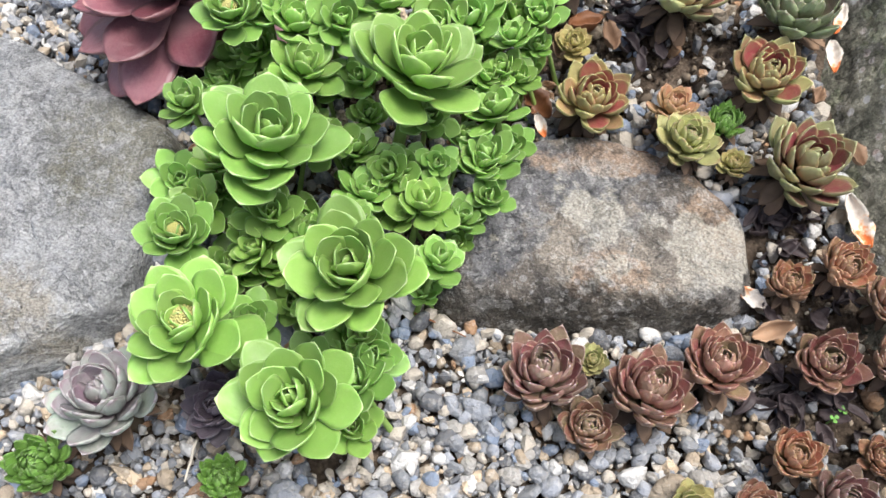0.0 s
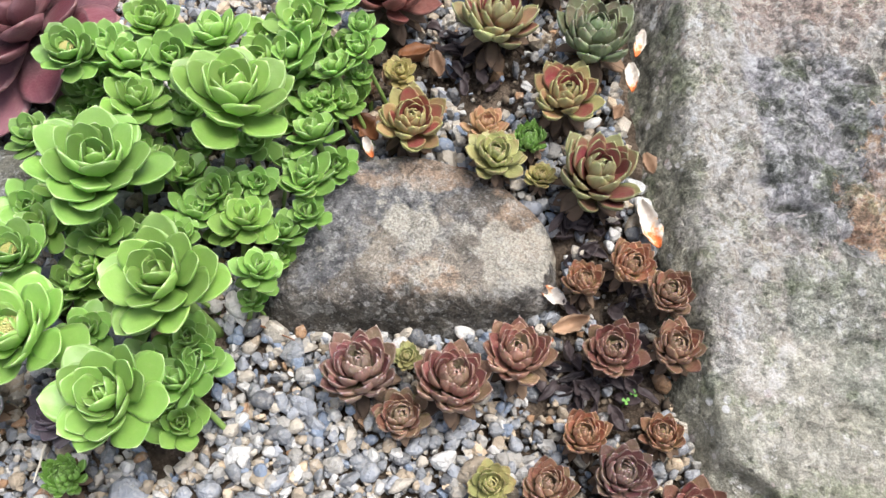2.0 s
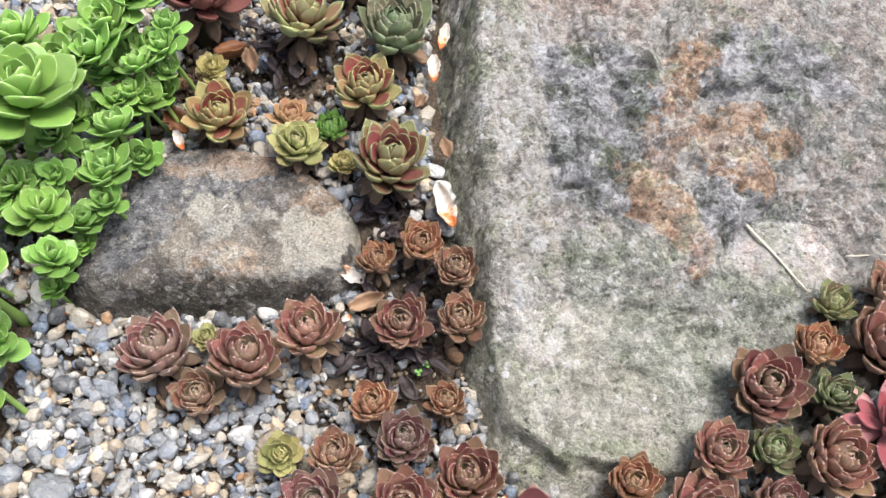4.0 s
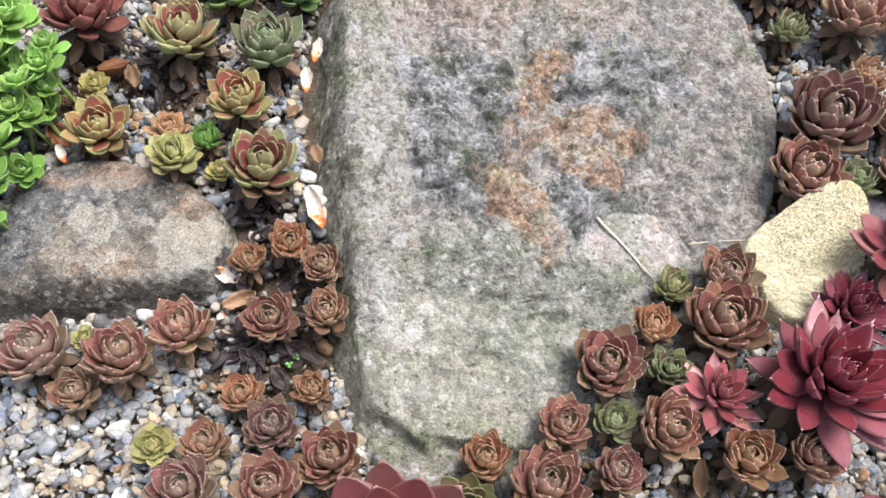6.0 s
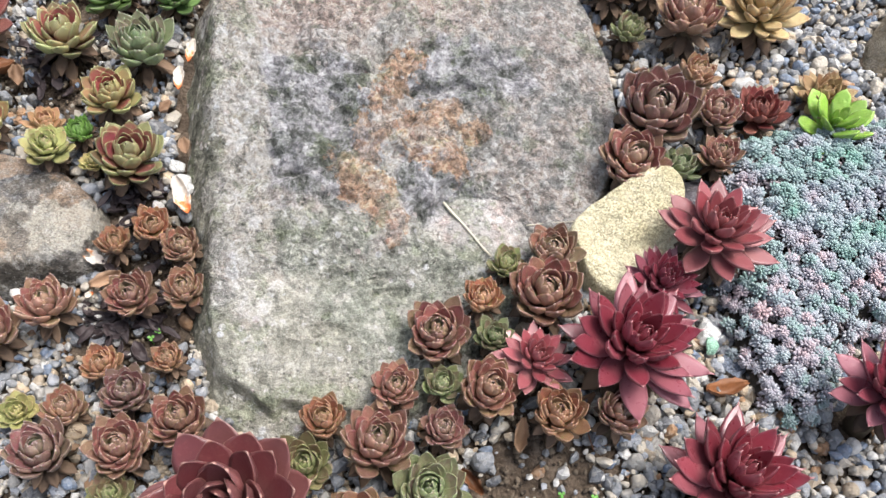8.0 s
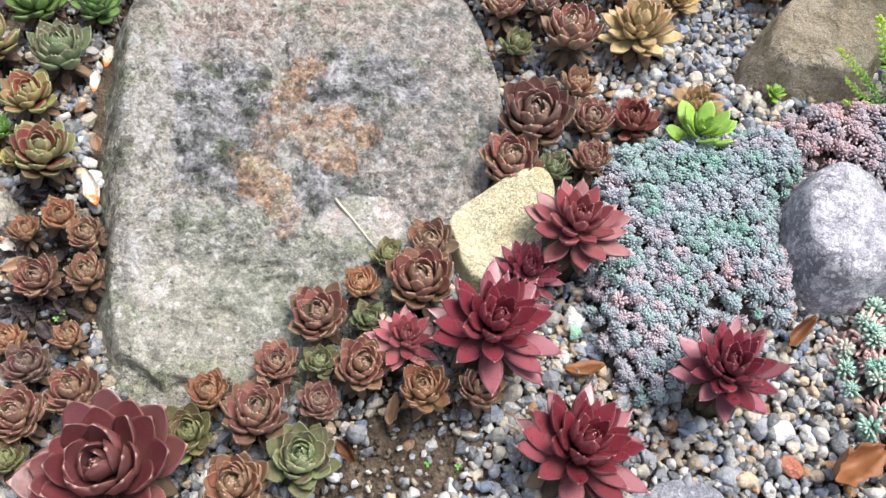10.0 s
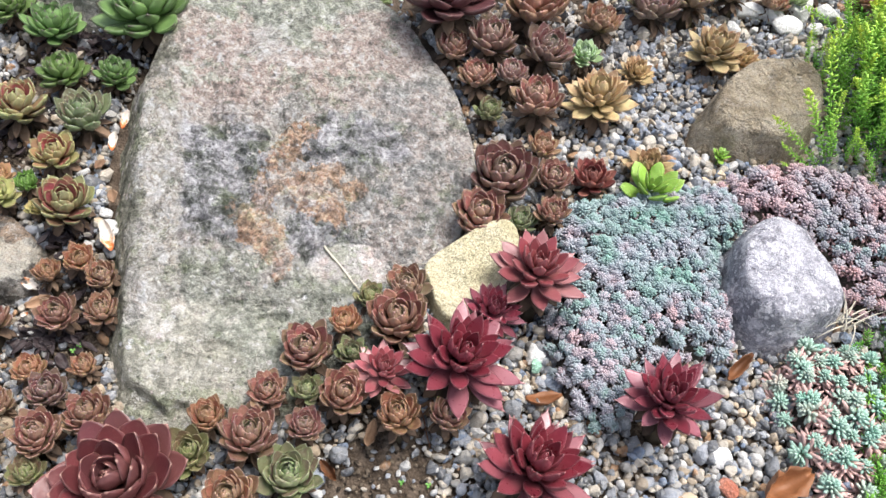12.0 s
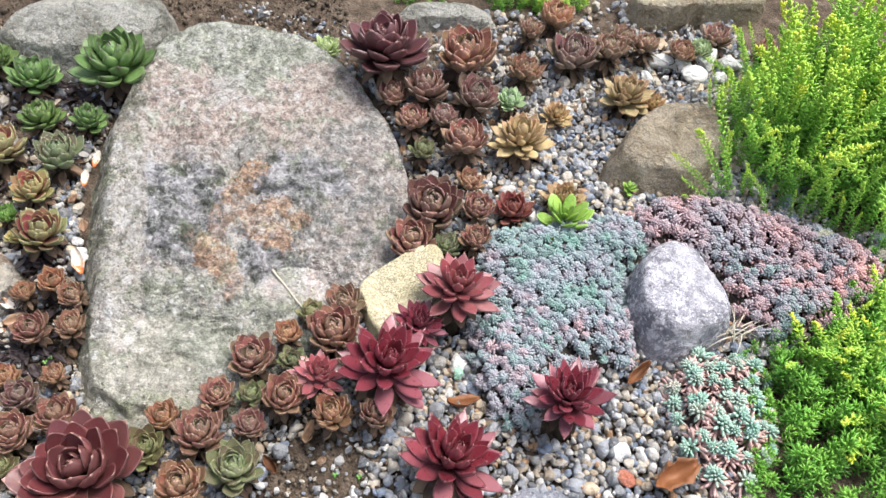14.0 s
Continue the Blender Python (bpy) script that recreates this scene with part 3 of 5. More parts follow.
def ground_z(x, y):
    """Height of the gravel bed: a gentle slope with small unevenness."""
    wave = sum(up * math.exp(-((x - mx) ** 2 + (y - my) ** 2) / (r * r)) for mx, my, r, up in MOUNDS)
    wave += 0.004 * math.sin(9 * x + 1.0) * math.cos(8 * y) if abs(x) < 4 and abs(y) < 4 else 0.0
    far = max(0.0, math.hypot(x - 0.7, y - 0.3) - 2.0)
    k = 1 / (1 + far * far)
    return (-0.035 + 0.034 * x + 0.06 * y) * k + wave * k


def mesh_of(name, verts, faces, material, smooth=True, **attributes):
    me = bpy.data.meshes.new(name)
    me.from_pydata([tuple(v) for v in verts], [], faces)
    if smooth:
        me.polygons.foreach_set("use_smooth", [True] * len(me.polygons))
    for key, values in attributes.items():
        me.attributes.new(key, "FLOAT", "POINT").data.foreach_set("value", values)
    me.materials.append(material)
    me.update()
    return me


def part(name, mesh, parent, m=None, label=""):
    ob = new(name, mesh)
    ob.parent = parent
    if m is not None:
        ob.matrix_basis = m
    return tagged(ob, label)


def thing(name, m, label, category, group=""):
    ob = new(name)
    ob.empty_display_size = 0.02
    ob.matrix_basis = m
    return tagged(ob, label, category, group)


def ground_sheet():
    def steps(a, b):
        mid = list(np.arange(a, b + 0.001, 0.025))
        out, d = [], 0.05
        while d < 70:
            out.append(d)
            d *= 1.5
        return [a - d for d in reversed(out)] + mid + [b + d for d in out]

    xs, ys = steps(-0.8, 2.2), steps(-0.6, 1.4)
    verts = [(x, y, ground_z(x, y) - 0.004 + 0.006 * noise.noise((x * 14, y * 14, 0))) for y in ys for x in xs]
    w = len(xs)
    faces = [(j * w + i, j * w + i + 1, (j + 1) * w + i + 1, (j + 1) * w + i) for j in range(len(ys) - 1) for i in range(w - 1)]
    ob = new("ground", mesh_of("ground", verts, faces, SOIL))
    return tagged(ob, "dark crumbly garden soil under the gravel", "soil", kind="structure")


ground = ground_sheet()


# ---- stones ----
def smooth_outline(corners, times=2):
    pts = [Vector(c) for c in corners]
    for _ in range(times):
        pts = [p for i in range(len(pts)) for p in (pts[i] * 0.75 + pts[(i + 1) % len(pts)] * 0.25, pts[i] * 0.25 + pts[(i + 1) % len(pts)] * 0.75)]
    return pts


def reach(c, pts, a):
    """Distance from c to the outline in the direction a."""
    d, best = Vector((math.cos(a), math.sin(a))), 0.0
    for i in range(len(pts)):
        p, e = pts[i] - c, pts[(i + 1) % len(pts)] - pts[i]
        den = d.x * e.y - d.y * e.x
        if abs(den) > 1e-9:
            s, u = (p.x * e.y - p.y * e.x) / den, (p.x * d.y - p.y * d.x) / den
            if s > 0 and -1e-6 <= u <= 1 + 1e-6:
                best = max(best, s)
    return best


OUTLINES = []


def stone(name, corners, height, material, label, inset=0.14, front=0.0, facing=0.0, dome=0.08, tilt=(0, 0), relief=0.006, grain=0.0015, around=120, rings=44, seed=0, ledges=(), sunk=0.03, corner=0.15, carve=None, category="stone"):
    """A weathered stone on an outline. Its top ends at an edge, from which a side slopes to the ground; inset is the side's width as a share of the reach, wider by front towards the compass angle facing."""
    pts = smooth_outline(corners)
    c = sum(pts, Vector((0, 0))) / len(pts)
    foot = [c + (p - c) * (1 - 0.012 / (p - c).length) for p in pts]
    OUTLINES.append((foot, min(p.x for p in foot), max(p.x for p in foot), min(p.y for p in foot), max(p.y for p in foot)))
    base = ground_z(c.x, c.y)
    off = Vector((seed * 3.1, seed * 1.7, seed * 0.9))

    def point(r, a, rad, wide):
        x, y = c.x + r * rad * math.cos(a), c.y + r * rad * math.sin(a)
        s = (r - 1 + wide) / wide
        zf = 1 - (math.sqrt(s * s + corner * corner) + s) / 2
        zf = max(0.0, zf) * (1 - dome * r * r)
        top = height + tilt[0] * (x - c.x) + tilt[1] * (y - c.y)
        z = base - sunk + (sunk + top) * zf
        p = Vector((x, y, z))
        big = noise.fractal(p * 8 + off, 0.9, 2.1, 3)
        mid = noise.fractal(p * 30 + off, 0.8, 2.1, 4)
        crag = 1 - 2 * abs(noise.noise(p * 55 + off))
        g = grain
        lift = relief * big + g * mid + 0.35 * g * crag
        side = min(1.0, max(0.0, 1 - zf) * 1.6)
        p.z += lift * (1 - 0.7 * side)
        p.x += lift * side * math.cos(a)
        p.y += lift * side * math.sin(a)
        if carve:
            p.z += carve(x, y) * (1 - side)
        for lx, ly, lr, depth in ledges:
            q = ((ly - y) + 0.018 * noise.noise((x * 22, y * 22, 9))) / 0.006
            if abs(x - lx) < lr:
                p.z -= depth * (1 - abs(x - lx) / lr) * min(1.0, max(0.0, q)) * max(0.0, 1 - max(0.0, ly - y) / 0.06)
        return p

    ways = []
    for k in range(around):
        a = 2 * math.pi * k / around
        rad = reach(c, pts, a) * (1 + 0.02 * noise.noise((math.cos(a) * 4, math.sin(a) * 4, seed)))
        ways.append((a, rad, inset + front * max(0.0, math.cos(a - math.radians(facing))) ** 2))
    rs = [1 - (1 - q) ** 1.35 for q in np.linspace(0, 1, rings + 1)[1:]]
    verts, faces = [point(0, 0, 0, inset)], []
    for r in rs:
        for a, rad, wide in ways:
            verts.append(point(r, a, rad, wide))
    for k in range(around):
        q = (k + 1) % around
        faces.append((0, 1 + k, 1 + q))
        for j in range(rings - 1):
            o = 1 + j * around
            faces.append((o + k, o + around + k, o + around + q, o + q))
    ob = new(name, mesh_of(name, verts, faces, material))
    return tagged(ob, label, category)


def covered(x, y):
    """Whether a stone lies over this place."""
    for pts, x0, x1, y0, y1 in OUTLINES:
        if x0 < x < x1 and y0 < y < y1:
            inside = False
            for i in range(len(pts)):
                p, q = pts[i], pts[i - 1]
                if (p.y > y) != (q.y > y) and x < (q.x - p.x) * (y - p.y) / (q.y - p.y) + p.x:
                    inside = not inside
            if inside:
                return True
    return False


PITS = ((0.457, 0.173, 0.020, 0.011), (0.402, 0.180, 0.012, 0.006), (0.498, 0.168, 0.016, 0.010), (0.505, 0.150, 0.020, 0.008), (0.448, 0.120, 0.022, 0.010), (0.415, 0.105, 0.025, 0.006), (0.560, 0.480, 0.018, 0.013), (0.585, 0.455, 0.026, 0.011),
        (0.419, 0.286, 0.020, 0.014), (0.470, 0.256, 0.022, 0.014), (0.400, 0.310, 0.018, 0.010), (0.498, 0.402, 0.020, 0.013), (0.610, 0.372, 0.022, 0.014), (0.640, 0.395, 0.026, 0.011), (0.575, 0.375, 0.020, 0.014), (0.480, 0.472, 0.016, 0.008), (0.455, 0.436, 0.018, 0.010), (0.530, 0.300, 0.016, 0.008))
STEP = ((0.28, 0.115), (0.345, 0.092), (0.385, 0.064), (0.43, 0.058), (0.50, 0.040), (0.60, 0.03))


def slab_carve(x, y):
    """The slab's broken surface: terraces in the rugged middle, a raised crust, a smooth hollow, shallow scars and a step near its foot."""
    n1 = noise.noise((x * 40, y * 40, 2.0))
    n2 = noise.fractal((x * 95, y * 95, 4.0), 0.7, 2.1, 3)
    rug = math.exp(-((x - 0.53) / 0.16) ** 4 - ((y - 0.37) / 0.14) ** 4)
    q = 2.6 * noise.fractal((x * 15, y * 15, 1.0), 0.75, 2.1, 4)
    low = math.floor(q)
    t = q - low
    t = t * t * t * (t * (6 * t - 15) + 10)
    z = (0.25 + 0.75 * rug) * 0.0075 * (low + t) + (0.3 + 0.7 * rug) * 0.0032 * n2
    d = min(math.hypot(x - cx, y - cy) / r for cx, cy, r in CRUST) + 0.35 * n1 + 0.25 * n2
    z += 0.0045 * min(1.0, max(0.0, (1.15 - d) * 5))
    e = math.hypot((x - 0.606) / 0.066, (y - 0.222) / 0.046) + 0.14 * n1
    if e < 1:
        deep = min(1.0, (1 - e) * 6)
        z = z * (1 - 0.8 * deep) - (0.013 + 0.10 * max(-0.06, y - 0.222)) * deep
    for px, py, r, depth in PITS:
        e = math.hypot(x - px, (y - py) * 1.7) / r + 0.3 * n1
        if e < 1 and y < py + r:
            z -= depth * min(1.0, (1 - e) * 5) * min(1.0, max(0.15, 0.55 + (y - py) / r))
    for (ax, ay), (bx, by) in zip(STEP, STEP[1:]):
        if ax <= x < bx:
            edge = ay + (by - ay) * (x - ax) / (bx - ax) + 0.010 * n1
            z -= 0.022 * min(1.0, max(0.0, (edge - y) / 0.005))
    return z


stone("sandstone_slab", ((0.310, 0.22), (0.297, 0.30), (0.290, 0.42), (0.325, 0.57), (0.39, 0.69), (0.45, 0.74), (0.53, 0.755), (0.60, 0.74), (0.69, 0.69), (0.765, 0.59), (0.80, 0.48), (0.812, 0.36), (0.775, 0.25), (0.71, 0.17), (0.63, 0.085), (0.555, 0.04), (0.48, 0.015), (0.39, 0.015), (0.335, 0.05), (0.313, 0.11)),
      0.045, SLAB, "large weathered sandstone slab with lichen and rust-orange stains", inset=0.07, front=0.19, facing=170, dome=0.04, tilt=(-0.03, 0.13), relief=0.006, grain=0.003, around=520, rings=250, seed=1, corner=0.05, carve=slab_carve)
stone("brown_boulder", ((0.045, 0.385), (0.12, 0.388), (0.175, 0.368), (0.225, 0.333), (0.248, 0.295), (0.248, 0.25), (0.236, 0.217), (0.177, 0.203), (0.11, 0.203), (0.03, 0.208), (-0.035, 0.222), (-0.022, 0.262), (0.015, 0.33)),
      0.042, MIDSTONE, "brown sandstone boulder with a dark front edge", inset=0.16, front=0.22, facing=-95, dome=0.10, tilt=(0.0, -0.06), relief=0.004, grain=0.0025, around=240, rings=100, seed=2, ledges=((0.09, 0.245, 0.04, 0.004),))
stone("limestone_boulder", ((-0.378, 0.50), (-0.316, 0.457), (-0.263, 0.428), (-0.195, 0.381), (-0.185, 0.33), (-0.215, 0.27), (-0.222, 0.217), (-0.27, 0.195), (-0.309, 0.17), (-0.375, 0.15), (-0.52, 0.26), (-0.55, 0.48)),
      0.05, LEFTSTONE, "pale grey limestone boulder speckled with dark lichen", inset=0.14, dome=0.1, relief=0.006, grain=0.003, around=220, rings=100, seed=3)
stone("yellow_stone", ((0.680, 0.196), (0.735, 0.226), (0.800, 0.254), (0.826, 0.228), (0.808, 0.175), (0.790, 0.138), (0.725, 0.105), (0.696, 0.122), (0.690, 0.165)),
      0.055, YELLOW, "small yellow sandstone with fine dark specks", inset=0.12, dome=0.02, tilt=(0.12, 0.20), relief=0.0015, grain=0.001, seed=4, corner=0.05)
stone("granite_cobble", ((1.058, 0.15), (1.09, 0.205), (1.15, 0.235), (1.20, 0.205), (1.224, 0.13), (1.224, 0.065), (1.17, 0.045), (1.085, 0.042), (1.055, 0.09)),
      0.082, GRANITE, "rounded grey-violet granite cobble among stonecrop", inset=0.24, dome=0.06, tilt=(-0.1, 0.12), relief=0.005, seed=5, corner=0.22, around=200, rings=80)
stone("tan_rock", ((1.095, 0.395), (1.165, 0.475), (1.25, 0.51), (1.345, 0.50), (1.34, 0.40), (1.265, 0.325), (1.19, 0.322), (1.10, 0.36)),
      0.068, BROWNROCK, "tan rock half hidden by yellow stonecrop", inset=0.26, relief=0.006, seed=6, corner=0.15, tilt=(0, 0.15), around=180, rings=70)
stone("grey_rock", ((0.13, 0.72), (0.17, 0.79), (0.25, 0.83), (0.33, 0.87), (0.45, 0.85), (0.457, 0.745), (0.385, 0.685), (0.285, 0.665), (0.18, 0.68)),
      0.07, BACKROCK, "grey weathered rock beside dark green houseleeks", inset=0.2, relief=0.008, seed=7, grain=0.003, around=180, rings=70)
stone("edging_stone", ((1.25, 0.72), (1.40, 0.725), (1.53, 0.725), (1.56, 0.79), (1.40, 0.82), (1.25, 0.80)),
      0.055, BROWNROCK, "long brown edging stone at the back of the bed", inset=0.1, relief=0.004, seed=8)
stone("pale_flat_stone", ((0.835, -0.10), (0.886, -0.092), (0.94, -0.115), (0.93, -0.17), (0.86, -0.18), (0.825, -0.14)),
      0.02, SLATE, "pale bluish flat stone in the gravel", inset=0.2, relief=0.002, seed=9, around=60, rings=24)


# ---- succulents ----
def leaf_rings(width, thick, bend, cup, tip, base, nu=8, nv=4):
    """A fleshy leaf of length 1 along x, upper face to +z: points and where each lies along, across and on top."""
    verts, along, across, top = [], [], [], []
    x = z = 0.0
    n = 2 * nv
    us = [i / nu for i in range(nu)] + [0.95, 0.985]
    last = 0.0
    for u in us:
        ang = bend * (u ** 1.4 - 0.25)
        x, z = x + (u - last) * math.cos(ang), z + (u - last) * math.sin(ang)
        last = u
        peak = 0.66 - 0.14 * tip
        if u < peak:
            s = u / peak
            w = base + (1 - base) * (s * s * (3 - 2 * s))
        else:
            s = (u - peak) / (1 - peak)
            w = (1 - s ** (2.5 - 0.9 * tip)) ** (0.5 + 0.38 * tip)
        t = thick * (0.55 + 0.45 * math.sin(math.pi * min(1, u * 0.9 + 0.1))) * (0.35 + 0.65 * w)
        w = max(w * width / 2, 0.012)
        for k in range(n):
            a = 2 * math.pi * k / n
            cy, sy = math.cos(a), math.sin(a)
            lift = cup * w * cy * cy + (0.35 * t * sy if sy > 0 else t * sy)
            verts.append((x - lift * math.sin(ang), w * cy, z + lift * math.cos(ang)))
            along.append(u), across.append(abs(cy)), top.append(sy)
    ang = bend * 0.8
    spike = 0.02 + 0.07 * tip
    verts.append((x + spike * math.cos(ang), 0, z + spike * math.sin(ang) + cup * 0.01))
    along.append(1.0), across.append(0.0), top.append(0.2)
    rows = len(us)
    faces = [(j * n + k, j * n + (k + 1) % n, (j + 1) * n + (k + 1) % n, (j + 1) * n + k) for j in range(rows - 1) for k in range(n)]
    faces += [((rows - 1) * n + k, (rows - 1) * n + (k + 1) % n, rows * n) for k in range(n)]
    faces.append(tuple(range(n - 1, -1, -1)))
    return verts, faces, along, across, top


def rosette(name, key, rng):
    """One rosette of diameter 1: leaves in a golden-angle spiral round a heart of young leaves, on a short stalk."""
    s = KINDS[key]
    if "mat" not in s:
        s["mat"] = leaf_material(key, *s["colours"], rough=s["rough"], soft=s["soft"], blotch=s["blotch"], vary=s["vary"])
    top = thing(name, Matrix(), s["label"], s["category"])
    total = s["n"] + s["core"]
    meshes = {}
    heart = [[Vector((0, 0, -0.12))], [], [0.0], [0.0], [0.0], [0.1]]
    for i in range(total):
        f = (i + 0.5) / total
        az = i * 2.39996 + rng.uniform(-0.2, 0.2)
        length = s["long"] * s["stretch"] * (s["inner"] + (1 - s["inner"]) * min(1, f * 1.15) ** 0.8) * rng.uniform(0.88, 1.07)
        if i < s["core"]:
            length *= 0.55 + 0.45 * i / s["core"]
        pitch = s["p_in"] + (s["p_out"] - s["p_in"]) * f ** s["curve"] + rng.uniform(-10, 10)
        bend = s["bend"] * (1.15 - 0.45 * f)
        r0, z0 = 0.012 + s["open"] * f, s["rise"] * (0.5 - f)
        m = pose(0, 0, 0, 0, 0, math.degrees(az)) @ pose(r0, 0, z0, rng.uniform(-15, 15), -pitch, rng.uniform(-9, 9))
        m = m @ Matrix.Diagonal((length, length * rng.uniform(0.92, 1.08), length, 1))
        if i < s["core"]:
            v, fa, al, ac, tp = leaf_rings(s["width"] * 1.15, s["thick"], bend, s["cup"], s["tip"], s["base"], 5, 3)
            o = len(heart[0])
            heart[0] += [m @ Vector(p) for p in v]
            heart[1] += [tuple(o + q for q in face) for face in fa[:-1]]
            heart[1] += [(o + (k + 1) % 6, o + k, 0) for k in range(6)]
            heart[2] += al
            heart[3] += ac
            heart[4] += tp
            heart[5] += [f * 0.6] * len(v)
            continue
        ring = min(4, int((i - s["core"]) / s["n"] * 5))
        if ring not in meshes:
            v, fa, al, ac, tp = leaf_rings(s["width"], s["thick"], bend, s["cup"], s["tip"], s["base"])
            meshes[ring] = mesh_of("leaf", v, fa, s["mat"], along=al, across=ac, top=tp, age=[f] * len(v))
        part("leaf", meshes[ring], top, m)
    part("heart", mesh_of("heart", heart[0], heart[1], s["mat"], along=heart[2], across=heart[3], top=heart[4], age=heart[5]), top)
    if s["category"] == "houseleek" and s["p_out"] > -20:
        v, fa = [], []
        for k in range(13):
            lv, lf, _, _, _ = leaf_rings(0.5, 0.05, -0.35, 0.3, 0.7, 0.5, 4, 3)
            m = pose(0, 0, 0, 0, 0, 137.5 * k + rng.uniform(-20, 20)) @ pose(0.07, 0, -0.16 - 0.012 * k, rng.uniform(-25, 25), 8 + 1.6 * k + rng.uniform(-8, 8), 0) @ Matrix.Diagonal((0.33, 0.33, 0.33, 1))
            o = len(v)
            v += [m @ Vector(q) for q in lv]
            fa += [tuple(o + q for q in face) for face in lf]
        part("withered_leaves", mesh_of("withered_leaves", v, fa, WITHERED), top, None, "shrivelled brown lower leaves")
    if "button" in s:
        b = s["button"]
        v, fa = [], []
        for k in range(70):
            q = (k + 0.5) / 70
            r, a = b * math.sqrt(q), k * 2.39996
            o = len(v)
            cx, cy, cz = r * math.cos(a), r * math.sin(a), 0.20 + 0.5 * b * (1 - q)
            w = b * 0.13
            v += [(cx - w, cy, cz), (cx, cy - w, cz), (cx + w, cy, cz), (cx, cy + w, cz), (cx, cy, cz + w), (cx * 0.7, cy * 0.7, cz - 0.12)]
            fa += [(o, o + 1, o + 4), (o + 1, o + 2, o + 4), (o + 2, o + 3, o + 4), (o + 3, o, o + 4), (o + 1, o, o + 5), (o + 2, o + 1, o + 5), (o + 3, o + 2, o + 5), (o, o + 3, o + 5)]
        part("flower_bud", mesh_of("flower_bud", v, fa, BUD), top, None, "pale yellow-green flower bud")
    v, n = [], 8
    thin = s["category"] == "succulent"
    for z, r in ((0.0, 0.055), (-0.35, 0.05), (-0.7, 0.05), (-1.0, 0.06)) if thin else ((0.0, 0.07), (-0.35, 0.12), (-0.7, 0.13), (-1.0, 0.14)):
        v += [(r * math.cos(2 * math.pi * k / n), r * math.sin(2 * math.pi * k / n), z) for k in range(n)]
    fa = [(j * n + k, (j + 1) * n + k, (j + 1) * n + (k + 1) % n, j * n + (k + 1) % n) for j in range(3) for k in range(n)]
    part("stalk", mesh_of("stalk", v, fa, GREENSTALK if s["category"] == "succulent" else STALK), top)
    return top


WITHERED = plain_material("withered_leaf", (0.045, 0.028, 0.018), (0.21, 0.135, 0.085), 70, 0.7, 0.5, island=True)
BUD = plain_material("flower_bud", (0.36, 0.36, 0.10), (0.55, 0.50, 0.22), 300, 0.7)
GROUPS = {"green_mat": "bright green rosettes in a clump", "green_mat2": "bright green rosettes in a clump", "left": "houseleeks round the limestone boulder", "upper": "houseleeks behind the brown boulder",
          "rust_l": "houseleeks between the stones", "rust_r": "houseleeks in front of the slab", "burg": "red houseleeks by the stonecrop", "far": "houseleeks beside the slab", "far2": "houseleeks at the back of the bed"}
MADE = {}
PLANTED = []
rng = random.Random(7)


def plant_all(key, cluster, rows):
    s = KINDS[key]
    for x, y, d, h in rows:
        form = (key, rng.randrange(2))
        m = Matrix.Translation((x, y, ground_z(x, y) + h - 0.10 * d)) @ pose(0, 0, 0, rng.uniform(-s["lean"], s["lean"]), rng.uniform(-s["lean"], s["lean"]), 0) @ pose(0, 0, 0, 0, 0, rng.uniform(0, 360))
        if form not in MADE:
            ob = rosette("green_rosette" if s["category"] == "succulent" else "houseleek", key, rng)
            MADE[form] = ob
            ob.matrix_basis = m @ Matrix.Diagonal((d, d, d, 1))
        else:
            q = d / MADE[form].scale[0]
            ob = copy_thing(MADE[form], m @ Matrix.Diagonal((q, q, q, 1)))
        tagged(ob, group=GROUPS[cluster])
        v, w = rng.uniform(0.88, 1.20), rng.uniform(-0.10, 0.09) if s["category"] == "houseleek" else rng.uniform(-0.04, 0.04)
        for child in ob.children:
            child.color = (v * (1 + w), v, v * (1 - w), 1)
            if child.name.startswith("stalk"):
                child.scale = (1, 1, max(0.2, (h - 0.10 * d) / d + 0.12))
        PLANTED.append((x, y, d, h))


plant_all("bud", "green_mat", (
    (-0.151, 0.415, 0.057, 0.123), (-0.157, 0.183, 0.084, 0.124), (-0.173, 0.245, 0.055, 0.114),
))
plant_all("greenlow", "green_mat", (
    (-0.108, 0.411, 0.053, 0.109), (-0.1, 0.373, 0.054, 0.099), (-0.185, 0.358, 0.046, 0.091), (-0.036, 0.306, 0.041, 0.063),
    (-0.015, 0.282, 0.053, 0.063), (-0.005, 0.311, 0.032, 0.071), (0.032, 0.321, 0.048, 0.071), (0.039, 0.358, 0.049, 0.08),
    (0.034, 0.293, 0.037, 0.066), (-0.055, 0.291, 0.043, 0.056), (-0.135, 0.267, 0.039, 0.057), (-0.121, 0.247, 0.039, 0.048),
    (0.012, 0.278, 0.039, 0.056), (-0.005, 0.248, 0.035, 0.04), (-0.013, 0.233, 0.026, 0.031), (-0.051, 0.182, 0.054, 0.059),
))
plant_all("green", "green_mat", (
    (-0.117, 0.306, 0.095, 0.111), (-0.018, 0.353, 0.094, 0.128), (-0.057, 0.212, 0.086, 0.127), (-0.087, 0.134, 0.081, 0.131),
))
